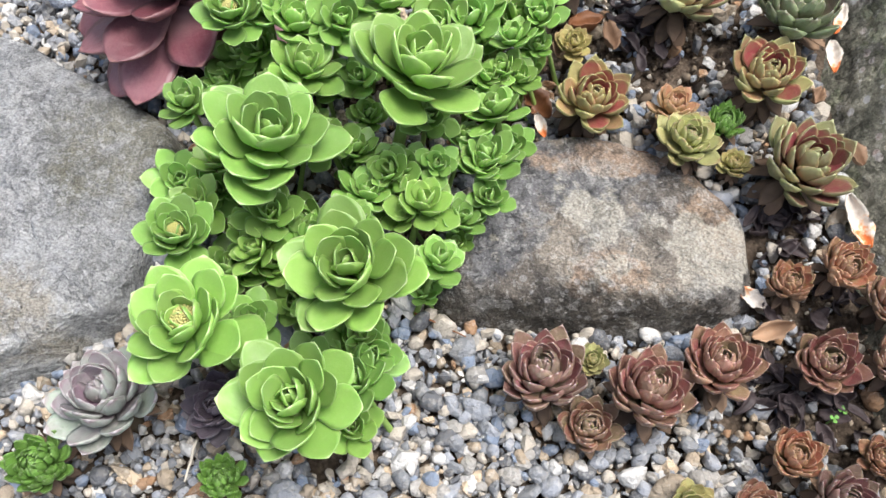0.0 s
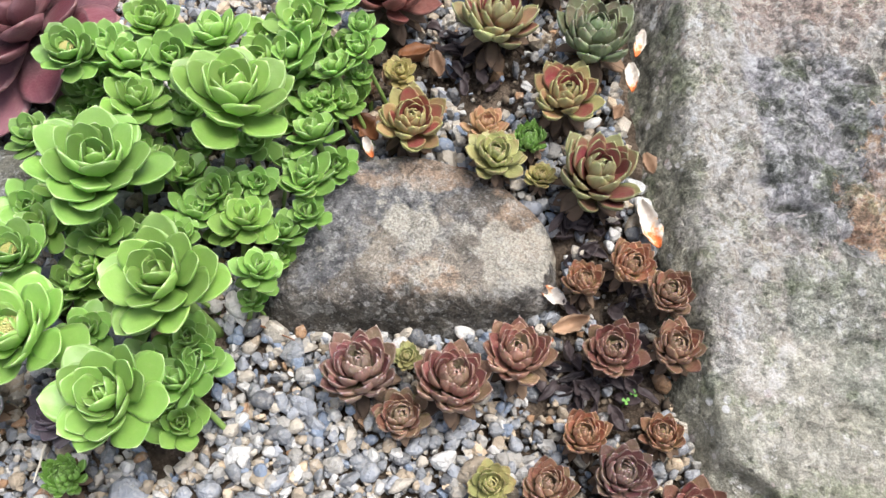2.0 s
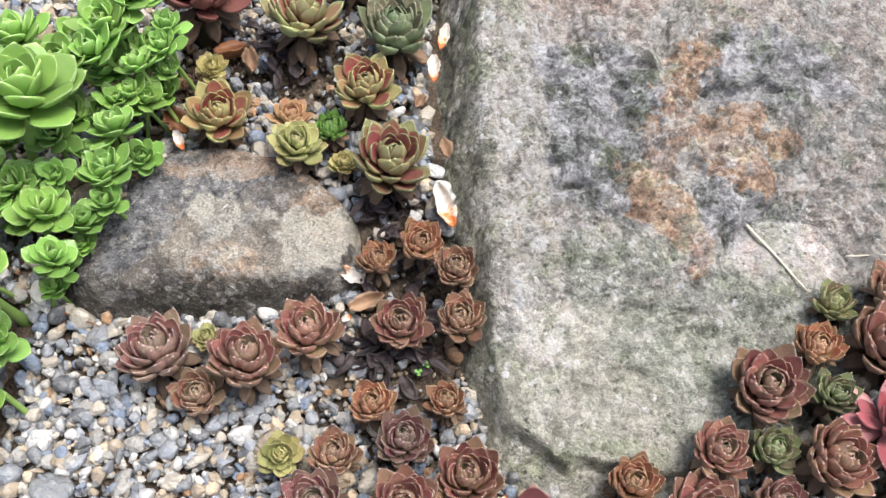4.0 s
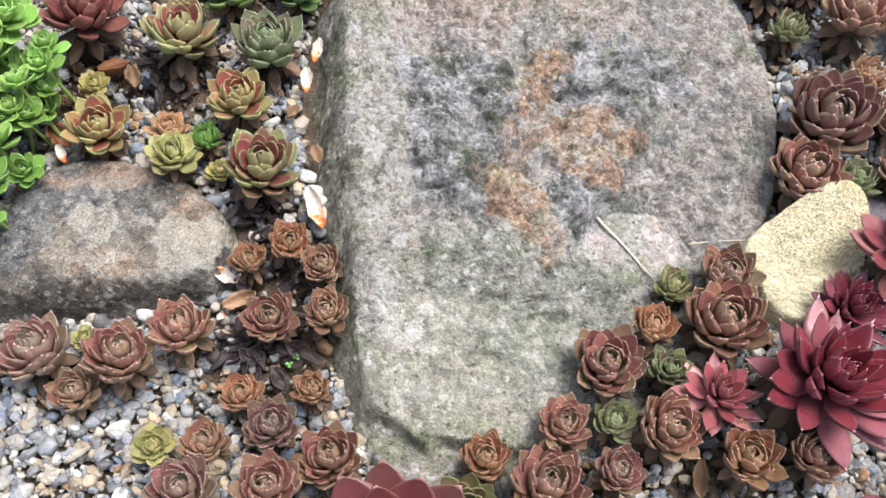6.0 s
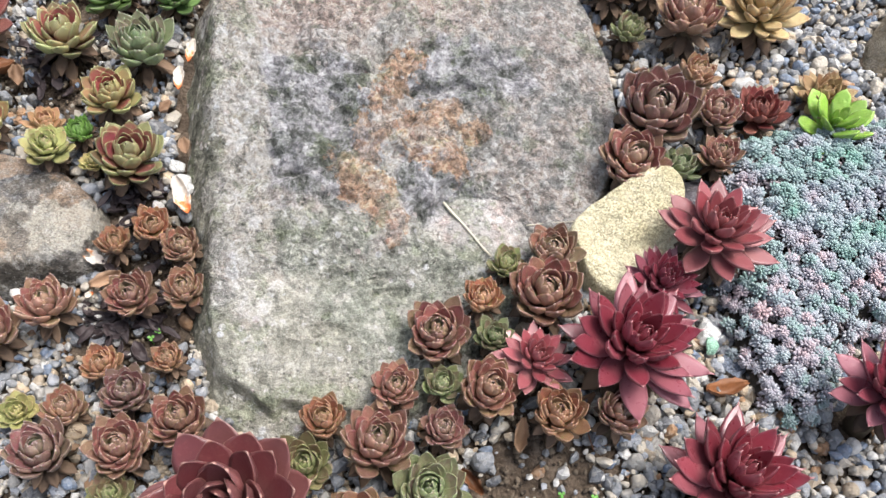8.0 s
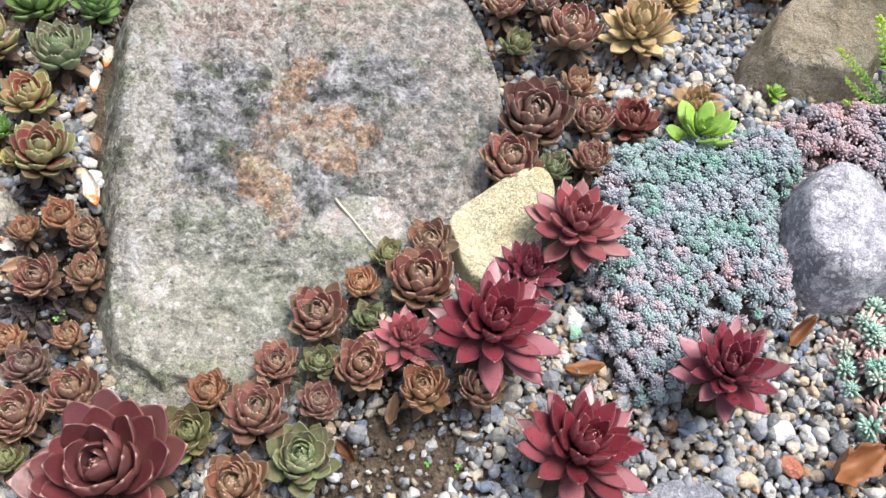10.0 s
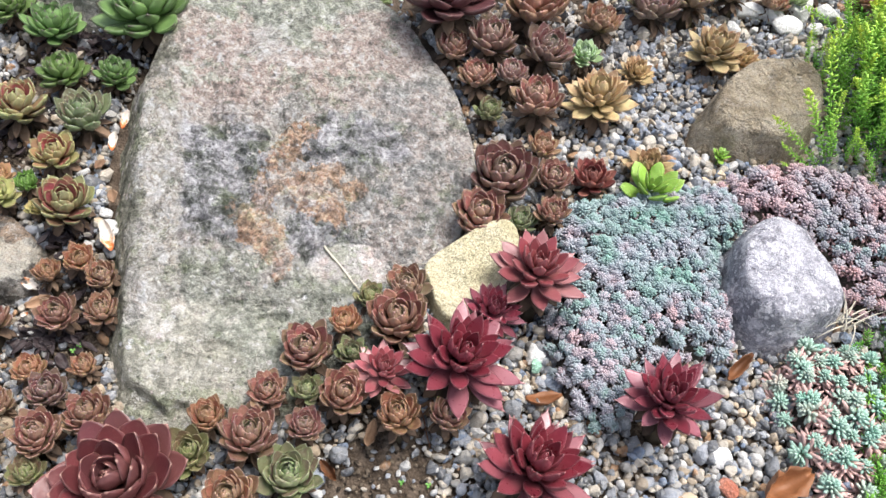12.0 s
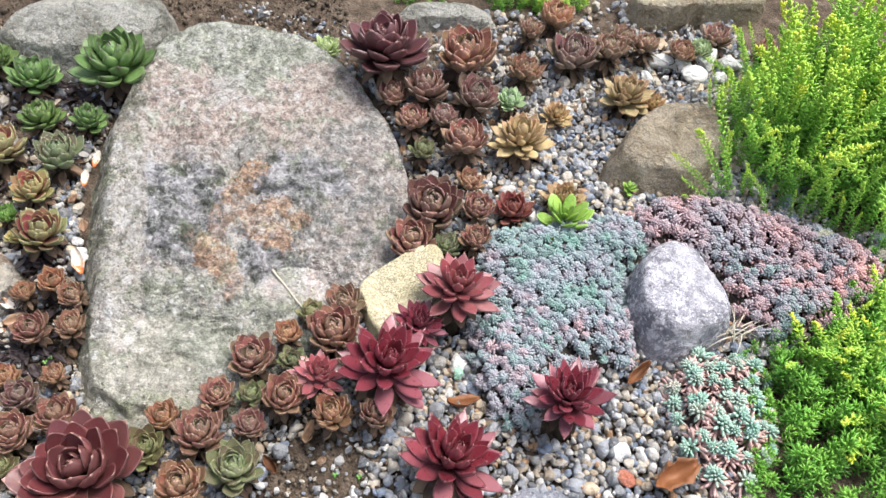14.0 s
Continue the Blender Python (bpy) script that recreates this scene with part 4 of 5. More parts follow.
plant_all("greenlow", "green_mat2", (
    (0.054, 0.42, 0.037, 0.087), (0.023, 0.423, 0.054, 0.105), (-0.002, 0.414, 0.053, 0.102), (-0.075, 0.415, 0.053, 0.108),
    (-0.039, 0.434, 0.053, 0.113), (0.075, 0.438, 0.037, 0.089), (0.047, 0.4, 0.032, 0.075), (-0.165, 0.308, 0.04, 0.054),
    (-0.095, 0.277, 0.039, 0.048), (0.011, 0.265, 0.022, 0.042), (-0.129, 0.426, 0.049, 0.113), (-0.065, 0.326, 0.037, 0.027),
    (-0.105, 0.226, 0.043, 0.04), (-0.156, 0.246, 0.039, 0.045), (0.028, 0.451, 0.055, 0.108), (0.073, 0.427, 0.028, 0.068),
    (0.032, 0.393, 0.032, 0.073), (0.036, 0.45, 0.04, 0.098), (0.076, 0.459, 0.038, 0.089),
))
plant_all("green", "green_mat2", (
    (-0.094, 0.451, 0.054, 0.115), (0.044, 0.481, 0.059, 0.109),
))
plant_all("droop", "left", (
    (-0.215, 0.474, 0.153, 0.099),
))
plant_all("greypurple", "left", (
    (-0.235, 0.16, 0.079, 0.049),
))
plant_all("darkpurple", "left", (
    (-0.156, 0.155, 0.057, 0.042),
))
plant_all("cobgreen", "left", (
    (-0.278, 0.116, 0.06, 0.045), (-0.151, 0.106, 0.046, 0.039),
))
plant_all("rust", "left", (
    (0.078, 0.445, 0.026, 0.029),
))
plant_all("yellow", "left", (
    (0.107, 0.452, 0.034, 0.039),
))
plant_all("olive", "upper", (
    (0.116, 0.391, 0.070, 0.053), (0.25, 0.402, 0.070, 0.049), (0.267, 0.325, 0.085, 0.054),
    (0.196, 0.490, 0.086, 0.056),
))
plant_all("yellow", "upper", (
    (0.186, 0.351, 0.054, 0.051), (0.226, 0.342, 0.030, 0.024),
))
plant_all("pink", "upper", (
    (0.18, 0.386, 0.044, 0.042),
))
plant_all("cobgreen", "upper", (
    (0.217, 0.368, 0.041, 0.042),
))
plant_all("olive2", "upper", (
    (0.281, 0.46, 0.085, 0.055),
))
plant_all("red", "upper", (
    (0.101, 0.521, 0.096, 0.07),
))
plant_all("darkgreen", "upper", (
    (0.356, 0.639, 0.123, 0.08), (0.246, 0.553, 0.069, 0.049), (0.313, 0.551, 0.058, 0.039), (0.226, 0.643, 0.082, 0.05),
    (0.164, 0.684, 0.065, 0.05),
))
plant_all("brown", "rust_l", (
    (0.071, 0.175, 0.076, 0.043), (0.141, 0.16, 0.073, 0.05), (0.192, 0.178, 0.065, 0.05), (0.267, 0.181, 0.058, 0.045),
    (0.262, 0.087, 0.058, 0.045), (0.308, 0.053, 0.067, 0.05), (0.257, 0.037, 0.069, 0.05), (0.191, 0.043, 0.069, 0.045),
))
plant_all("rust", "rust_l", (
    (0.101, 0.141, 0.053, 0.03), (0.251, 0.239, 0.042, 0.04), (0.287, 0.247, 0.05, 0.049), (0.315, 0.223, 0.049, 0.05),
    (0.315, 0.18, 0.053, 0.045), (0.238, 0.119, 0.047, 0.035), (0.298, 0.116, 0.041, 0.035), (0.207, 0.082, 0.051, 0.035),
))
plant_all("yellow", "rust_l", (
    (0.107, 0.188, 0.026, 0.029), (0.166, 0.087, 0.039, 0.03),
))
plant_all("purple", "rust_l", (
    (0.347, -0.037, 0.136, 0.09),
))
plant_all("olive2", "rust_l", (
    (0.248, -0.001, 0.047, 0.04),
))
plant_all("rust", "rust_r", (
    (0.432, 0.038, 0.053, 0.045), (0.455, -0.062, 0.075, 0.07), (0.637, 0.005, 0.064, 0.058), (0.591, 0.124, 0.049, 0.053),
    (0.668, 0.164, 0.067, 0.049),
))
plant_all("olive2", "rust_r", (
    (0.412, 0.001, 0.063, 0.045), (0.516, -0.039, 0.079, 0.05), (0.541, 0.053, 0.045, 0.048), (0.594, 0.086, 0.042, 0.051),
    (0.624, 0.167, 0.045, 0.033),
))
plant_all("brown", "rust_r", (
    (0.477, 0.007, 0.08, 0.055), (0.536, 0.012, 0.052, 0.049), (0.499, 0.054, 0.056, 0.055), (0.58, 0.037, 0.07, 0.061),
    (0.692, -0.002, 0.056, 0.052), (0.545, 0.098, 0.076, 0.058), (0.651, 0.12, 0.09, 0.047),
))
plant_all("pinkred", "rust_r", (
    (0.626, 0.056, 0.064, 0.057),
))
plant_all("burgundy", "burg", (
    (0.711, 0.052, 0.118, 0.074), (0.761, 0.115, 0.067, 0.061), (0.928, -0.026, 0.095, 0.1), (0.775, -0.073, 0.119, 0.07),
))
plant_all("pinkred", "burg", (
    (0.816, 0.147, 0.099, 0.098),
))
plant_all("brown", "far", (
    (0.813, 0.312, 0.111, 0.046), (0.879, 0.306, 0.063, 0.04),
    (0.775, 0.259, 0.088, 0.055), (0.866, 0.25, 0.055, 0.053),
))
plant_all("spiky", "far", (
    (1.023, 0.326, 0.067, 0.035),
))
plant_all("rust", "far", (
    (0.878, 0.365, 0.055, 0.032),
))
plant_all("olive2", "far", (
    (0.825, 0.25, 0.049, 0.042),
))
plant_all("red", "far", (
    (0.938, 0.314, 0.072, 0.036),
))
plant_all("lime", "far", (
    (1.011, 0.282, 0.096, 0.045), (1.138, 0.345, 0.031, 0.02),
))
plant_all("purple", "far2", (
    (0.778, 0.605, 0.132, 0.067),
))
plant_all("brown", "far2", (
    (0.914, 0.599, 0.12, 0.073), (1.106, 0.617, 0.103, 0.051), (0.836, 0.538, 0.086, 0.051), (0.784, 0.544, 0.066, 0.026),
    (0.916, 0.523, 0.087, 0.061), (0.858, 0.488, 0.058, 0.048), (0.808, 0.489, 0.065, 0.044), (0.882, 0.43, 0.088, 0.065),
    (1.395, 0.659, 0.069, 0.04), (1.473, 0.616, 0.057, 0.04),
))
plant_all("rust", "far2", (
    (1.046, 0.681, 0.061, 0.044), (1.1, 0.714, 0.084, 0.055), (1.174, 0.622, 0.077, 0.059), (1.214, 0.659, 0.067, 0.05),
    (1.248, 0.638, 0.062, 0.05), (1.013, 0.58, 0.074, 0.049), (1.314, 0.627, 0.062, 0.04),
))
plant_all("spiky", "far2", (
    (0.978, 0.440, 0.098, 0.055), (1.055, 0.504, 0.053, 0.029), (1.181, 0.523, 0.09, 0.05), (1.228, 0.513, 0.054, 0.03),
))
plant_all("olive2", "far2", (
    (0.817, 0.434, 0.051, 0.043),
))
plant_all("cobweb", "far2", (
    (0.977, 0.526, 0.052, 0.046), (1.353, 0.632, 0.051, 0.04), (0.691, 0.671, 0.053, 0.039),
))


def fill_clump(outline, spacing, seed):
    """Small low rosettes that close the gaps of the green clump."""
    r = random.Random(seed)
    xs, ys = [p[0] for p in outline], [p[1] for p in outline]
    out, y = [], min(ys)
    while y < max(ys):
        x = min(xs)
        while x < max(xs):
            px, py = x + r.uniform(-0.4, 0.4) * spacing, y + r.uniform(-0.4, 0.4) * spacing
            hit = False
            for i in range(len(outline)):
                (ax, ay), (bx, by) = outline[i], outline[i - 1]
                if (ay > py) != (by > py) and px < (bx - ax) * (py - ay) / (by - ay) + ax:
                    hit = not hit
            if hit:
                out.append((px, py, r.uniform(0.034, 0.05), r.uniform(0.045, 0.075)))
            x += spacing
        y += spacing
    return out


plant_all("greenlow", "green_mat", fill_clump(((-0.19, 0.20), (-0.14, 0.15), (-0.06, 0.13), (-0.02, 0.20), (0.02, 0.28), (0.06, 0.36), (0.09, 0.44), (0.06, 0.50), (-0.15, 0.46), (-0.19, 0.37), (-0.20, 0.28)), 0.037, 31))


# ---- stonecrop ----
def inside(pts, x, y):
    hit = False
    for i in range(len(pts)):
        (px, py), (qx, qy) = pts[i], pts[i - 1]
        if (py > y) != (qy > y) and x < (qx - px) * (y - py) / (qy - py) + px:
            hit = not hit
    return hit


def edge_distance(pts, x, y):
    best = 9.0
    for i in range(len(pts)):
        a, b, p = Vector(pts[i - 1]), Vector(pts[i]), Vector((x, y))
        t = max(0, min(1, (p - a).dot(b - a) / max((b - a).length_squared, 1e-9)))
        best = min(best, (p - a - (b - a) * t).length)
    return best


def stonecrop_material(name, stops, scale=16, under=(0.20, 0.19, 0.17), pale=(0.60, 0.68, 0.68)):
    """Beady leaves: sprigs differ, clouds of tint run through the mat, tips are paler and the lower leaves take the colour under."""
    n = Nodes(name, 0.6, 0.3)
    v = n.math("ADD", n.math("MULTIPLY", n.spread(n.noise(scale, 4), 1.9), 0.60), n.math("MULTIPLY", n.chance(), 0.34))
    c = n.ramp(n.math("ADD", v, n.math("MULTIPLY", n.chance(True), 0.06)), stops)
    c = n.mix(n.math("MULTIPLY", n.step(n.attr("along"), 0.3, 1.0), 0.22), c, n.mix(0.5, c, pale))
    c = n.mix(n.step(n.attr("low"), 0.2, 0.8), c, under)
    n.color(c)
    return n.mat


def bead(length, wide, m, out, shade):
    """One small egg-shaped leaf."""
    verts, faces, along = out
    o, n = len(verts), 4
    for u, w in ((0.3, 0.9), (0.75, 0.9)):
        for k in range(n):
            a = 2 * math.pi * k / n
            verts.append(m @ Vector((u * length, wide * w * math.cos(a), wide * 0.85 * w * math.sin(a))))
            along.append(shade * u)
    verts.append(m @ Vector((length, 0, 0)))
    along.append(shade)
    for j in range(1):
        for k in range(n):
            faces.append((o + j * n + k, o + j * n + (k + 1) % n, o + (j + 1) * n + (k + 1) % n, o + (j + 1) * n + k))
    for k in range(n):
        faces.append((o + n + k, o + n + (k + 1) % n, o + 2 * n))
        faces.append((o + (k + 1) % n, o + k, 0))


def sprig_mesh(material, r, leaves=34, slim=0.2, long=0.34, skirt=8):
    """A dome of egg-shaped leaves on a short stem, with a skirt of older leaves below."""
    out = ([Vector((0, 0, -0.1))], [], [0.3])
    low = [0.6]
    for i in range(leaves):
        f = (i + 0.5) / leaves
        pitch = 88 - 92 * f ** 0.75
        m = pose(0, 0, 0.30 - 0.28 * f, 0, 0, 137.5 * i + r.uniform(-10, 10)) @ pose(0.02 + 0.12 * f, 0, 0, 0, -pitch + r.uniform(-7, 7), 0)
        bead(long * r.uniform(0.85, 1.15) * (0.6 + 0.4 * f), slim * 0.5 * r.uniform(0.85, 1.15) * (0.65 + 0.35 * f), m, out, 1.0)
    low += [0.0] * (len(out[0]) - 1)
    o = len(out[0])
    for k in range(skirt):
        m = pose(0, 0, -0.15 - 0.5 * k / skirt, 0, 0, 137.5 * k + r.uniform(-15, 15)) @ pose(0.04, 0, 0, 0, -12 + r.uniform(-14, 14), 0)
        bead(long * (1.0 + 0.05 * skirt) * r.uniform(0.8, 1.1), slim * 0.5, m, out, 0.6)
    low += [1.0] * (len(out[0]) - o)
    return mesh_of("sprig", out[0], out[1], material, along=out[2], low=low)


def stonecrop_mat(label, outline, material, size, spacing, dome, seed, lean=25, leaves=34, slim=0.2, limit=280, long=0.34, skirt=8):
    """A cushion of many small fleshy sprigs over a dark sheet that stands for stems and shade."""
    r = random.Random(seed)
    pts = [tuple(p) for p in smooth_outline(outline, 1)]
    x0, x1, y0, y1 = min(p[0] for p in pts), max(p[0] for p in pts), min(p[1] for p in pts), max(p[1] for p in pts)
    top = thing("stonecrop_mat", Matrix.Translation(((x0 + x1) / 2, (y0 + y1) / 2, 0)), label, "stonecrop")
    back = top.matrix_basis.inverted()
    shapes = [sprig_mesh(material, r, leaves, slim, long, skirt) for _ in range(5)]
    rest_v, rest_f, rest_a, rest_l, count = [], [], [], [], 0

    def height(x, y):
        e = min(1.0, edge_distance(pts, x, y) / 0.06)
        return ground_z(x, y) + dome * math.sqrt(max(0, 1 - (1 - e) ** 2)) + 0.012 * noise.noise((x * 25, y * 25, seed))

    y = y0
    row = 0
    while y < y1:
        x = x0 + (row % 2) * spacing * 0.5
        while x < x1:
            px, py = x + r.uniform(-0.4, 0.4) * spacing, y + r.uniform(-0.4, 0.4) * spacing
            x += spacing
            if not inside(pts, px, py) or covered(px, py):
                continue
            e = 0.01
            gx, gy = (height(px + e, py) - height(px - e, py)) / (2 * e), (height(px, py + e) - height(px, py - e)) / (2 * e)
            up = Vector((-gx * 0.8, -gy * 0.8, 1)).normalized()
            d = size * r.uniform(0.7, 1.25)
            m = Matrix.Translation((px, py, height(px, py) + 0.004 * r.random())) @ up.to_track_quat("Z", "Y").to_matrix().to_4x4() @ pose(0, 0, 0, r.uniform(-lean, lean), r.uniform(-lean, lean), r.uniform(0, 360)) @ Matrix.Diagonal((d, d, d, 1))
            me = shapes[r.randrange(5)]
            count += 1
            if count <= limit:
                part("sprig", me, top, back @ m)
            else:
                o = len(rest_v)
                mm = back @ m
                rest_v += [mm @ v.co for v in me.vertices]
                rest_f += [tuple(o + q for q in p.vertices) for p in me.polygons]
                rest_a += [a.value for a in me.attributes["along"].data]
                rest_l += [a.value for a in me.attributes["low"].data]
        y += spacing * 0.87
        row += 1
    if rest_v:
        tagged(part("foliage", mesh_of("foliage", rest_v, rest_f, material, along=rest_a, low=rest_l), top), kind="stuff")
    # dark sheet below the sprigs, for stems and the shade in the gaps
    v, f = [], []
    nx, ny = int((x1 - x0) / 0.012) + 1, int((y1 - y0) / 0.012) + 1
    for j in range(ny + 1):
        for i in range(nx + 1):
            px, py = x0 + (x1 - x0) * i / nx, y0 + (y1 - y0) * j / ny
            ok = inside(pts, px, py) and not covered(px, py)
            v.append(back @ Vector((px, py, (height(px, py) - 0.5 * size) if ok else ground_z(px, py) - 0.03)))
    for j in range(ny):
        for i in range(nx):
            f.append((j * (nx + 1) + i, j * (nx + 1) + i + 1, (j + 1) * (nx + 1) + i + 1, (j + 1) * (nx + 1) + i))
    part("stem_tangle", mesh_of("stem_tangle", v, f, UNDERLAY), top, None, "dark sheet standing for stems and the shade between sprigs")
    return top


UNDERLAY = plain_material("stem_tangle", (0.03, 0.028, 0.022), (0.10, 0.085, 0.07), 160, 0.9, 0.0, bump=0.003)
BLUEGREY = stonecrop_material("blue_grey_leaf", ((0.08, (0.17, 0.38, 0.29)), (0.26, (0.23, 0.34, 0.31)), (0.42, (0.29, 0.335, 0.36)), (0.58, (0.38, 0.345, 0.385)), (0.76, (0.48, 0.33, 0.34))), 22, (0.33, 0.29, 0.30))
PINKGREY = stonecrop_material("pink_grey_leaf", ((0.16, (0.20, 0.34, 0.30)), (0.36, (0.31, 0.31, 0.34)), (0.52, (0.42, 0.31, 0.33)), (0.68, (0.55, 0.32, 0.31)), (0.85, (0.64, 0.33, 0.30))), 11, (0.30, 0.19, 0.19))
TEAL = stonecrop_material("teal_pink_leaf", ((0.2, (0.26, 0.47, 0.37)), (0.5, (0.34, 0.49, 0.40)), (0.75, (0.44, 0.46, 0.38)), (0.9, (0.52, 0.41, 0.37))), 30, (0.58, 0.38, 0.345))

stonecrop_mat("blue-grey stonecrop cushion tinged lilac", ((0.855, 0.235), (0.927, 0.292), (1.014, 0.287), (1.125, 0.29), (1.135, 0.225), (1.075, 0.17), (1.07, 0.072), (1.045, 0.04), (0.95, 0.05), (0.905, -0.015), (0.866, -0.035), (0.832, 0.015), (0.83, 0.124), (0.855, 0.182)),
              BLUEGREY, 0.0205, 0.0118, 0.05, 11, leaves=36, slim=0.19, limit=200)
stonecrop_mat("grey-pink stonecrop carpet spreading behind the cobble", ((1.10, 0.295), (1.20, 0.325), (1.30, 0.305), (1.38, 0.25), (1.47, 0.21), (1.50, 0.13), (1.413, 0.085), (1.341, 0.055), (1.245, 0.05), (1.226, 0.134), (1.20, 0.19), (1.13, 0.235)),
              PINKGREY, 0.022, 0.0150, 0.04, 12, leaves=30, slim=0.20, limit=120, long=0.38)
stonecrop_mat("loose teal and pink stonecrop sprigs", ((1.10, 0.045), (1.179, 0.055), (1.245, 0.035), (1.23, -0.037), (1.225, -0.09), (1.16, -0.14), (1.11, -0.15), (1.085, -0.09), (1.09, -0.005)),
              TEAL, 0.029, 0.0235, 0.035, 13, lean=32, leaves=28, slim=0.18, limit=150, long=0.40, skirt=18)


# ---- upright yellow-green stonecrop ----
def shoot_material():
    n = Nodes("yellow_green_leaf", 0.45, 0.4)
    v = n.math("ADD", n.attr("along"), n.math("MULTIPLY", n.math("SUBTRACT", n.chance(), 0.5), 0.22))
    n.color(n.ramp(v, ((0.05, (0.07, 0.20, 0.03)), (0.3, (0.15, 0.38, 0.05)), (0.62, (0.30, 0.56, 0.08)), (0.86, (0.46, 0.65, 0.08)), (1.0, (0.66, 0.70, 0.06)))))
    return n.mat


SHOOT = shoot_material()


def shoot_mesh(r, leaves=56, bow=0.25, yellow=1.0, leaf=0.05, wide=0.011, bare=0.12, buds=10):
    """A stem of length 1 with short fleshy leaves all round, ending in a tuft or a cluster of yellow buds."""
    verts, faces, along = [], [], []
    turn = r.uniform(0, 6.28)

    def at(u):
        return Vector((bow * u * u * math.cos(turn), bow * u * u * math.sin(turn), u - 0.5 * bow * bow * u * u))

    n = 5
    for j in range(9):
        u = j / 8
        c = at(u)
        for k in range(n):
            a = 2 * math.pi * k / n
            verts.append(c + Vector((math.cos(a), math.sin(a), 0)) * 0.45 * wide * (1.2 - 0.5 * u))
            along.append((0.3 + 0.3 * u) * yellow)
    faces += [(j * n + k, j * n + (k + 1) % n, (j + 1) * n + (k + 1) % n, (j + 1) * n + k) for j in range(8) for k in range(n)]

    def blade(c, az, rise, length, w, tone):
        m = Matrix.Translation(c) @ pose(0, 0, 0, 0, 0, math.degrees(az)) @ pose(0, 0, 0, 0, -rise, 0)
        o = len(verts)
        for p in ((0, 0, 0), (0.6 * length, w, 0.1 * length), (0.5 * length, 0, w * 0.9 + 0.05 * length), (0.6 * length, -w, 0.1 * length), (0.5 * length, 0, -w * 0.9), (length, 0, 0.2 * length)):
            verts.append(m @ Vector(p))
            along.append(tone)
        faces.extend(((o, o + 1, o + 2), (o, o + 2, o + 3), (o, o + 3, o + 4), (o, o + 4, o + 1), (o + 5, o + 2, o + 1), (o + 5, o + 3, o + 2), (o + 5, o + 4, o + 3), (o + 5, o + 1, o + 4)))

    for i in range(leaves):
        u = bare + (1 - bare) * (i / leaves) ** 0.85
        tip = max(0, u - 0.86) / 0.14
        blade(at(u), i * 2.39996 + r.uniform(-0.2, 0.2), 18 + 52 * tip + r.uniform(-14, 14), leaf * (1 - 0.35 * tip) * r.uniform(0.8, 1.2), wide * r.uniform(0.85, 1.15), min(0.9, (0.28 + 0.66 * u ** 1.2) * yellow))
    for i in range(buds):
        c = at(r.uniform(0.9, 1.0)) + Vector((r.gauss(0, 0.010), r.gauss(0, 0.010), r.uniform(-0.01, 0.02)))
        blade(c, r.uniform(0, 6.28), r.uniform(20, 85), leaf * 0.6, wide * 1.2, yellow * r.uniform(0.8, 1.0))
    return mesh_of("shoot", verts, faces, SHOOT, along=along)


def upright_stonecrop(label, places, seed, bows, yellow, **form):
    r = random.Random(seed)
    cx, cy = sum(p[0] for p in places) / len(places), sum(p[1] for p in places) / len(places)
    top = thing("upright_stonecrop", Matrix.Translation((cx, cy, ground_z(cx, cy))), label, "stonecrop")
    back = top.matrix_basis.inverted()
    shapes = [shoot_mesh(r, bow=r.uniform(*bows), yellow=yellow * r.uniform(0.85, 1.0), **form) for _ in range(9)]
    for x, y, length, leanx, leany in places:
        m = Matrix.Translation((x, y, ground_z(x, y) - 0.01)) @ pose(0, 0, 0, leanx, leany, 0) @ pose(0, 0, 0, 0, 0, r.uniform(0, 360)) @ Matrix.Diagonal((length, length, length, 1))
        part("shoot", shapes[r.randrange(9)], top, back @ m)
    return top


def thicket(outline, spacing, low, high, seed, fall=(0, 0)):
    r = random.Random(seed)
    xs, ys, out = [p[0] for p in outline], [p[1] for p in outline], []
    y = min(ys)
    while y < max(ys):
        x = min(xs)
        while x < max(xs):
            px, py = x + r.uniform(-0.5, 0.5) * spacing, y + r.uniform(-0.5, 0.5) * spacing
            if inside(outline, px, py) and not covered(px, py):
                e = min(1, edge_distance(outline, px, py) / 0.08)
                out.append((px, py, (low + (high - low) * e) * r.uniform(0.75, 1.2), fall[0] + r.uniform(-18, 18), fall[1] + r.uniform(-18, 18)))
            x += spacing
        y += spacing
    return out


TALL = ((1.315, 0.35), (1.36, 0.29), (1.42, 0.25), (1.52, 0.18), (1.75, 0.17), (1.90, 0.55), (1.60, 0.66), (1.42, 0.58), (1.33, 0.48))
LOW = ((1.205, 0.030), (1.27, 0.06), (1.36, 0.09), (1.45, 0.16), (1.62, 0.16), (1.50, -0.20), (1.13, -0.20), (1.15, -0.13), (1.18, -0.07))
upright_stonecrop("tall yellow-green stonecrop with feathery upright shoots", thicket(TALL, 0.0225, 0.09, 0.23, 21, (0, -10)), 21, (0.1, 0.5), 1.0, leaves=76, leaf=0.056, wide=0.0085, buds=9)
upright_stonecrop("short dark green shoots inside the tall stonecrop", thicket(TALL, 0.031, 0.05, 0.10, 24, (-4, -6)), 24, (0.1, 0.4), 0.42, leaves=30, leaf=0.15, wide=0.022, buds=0)
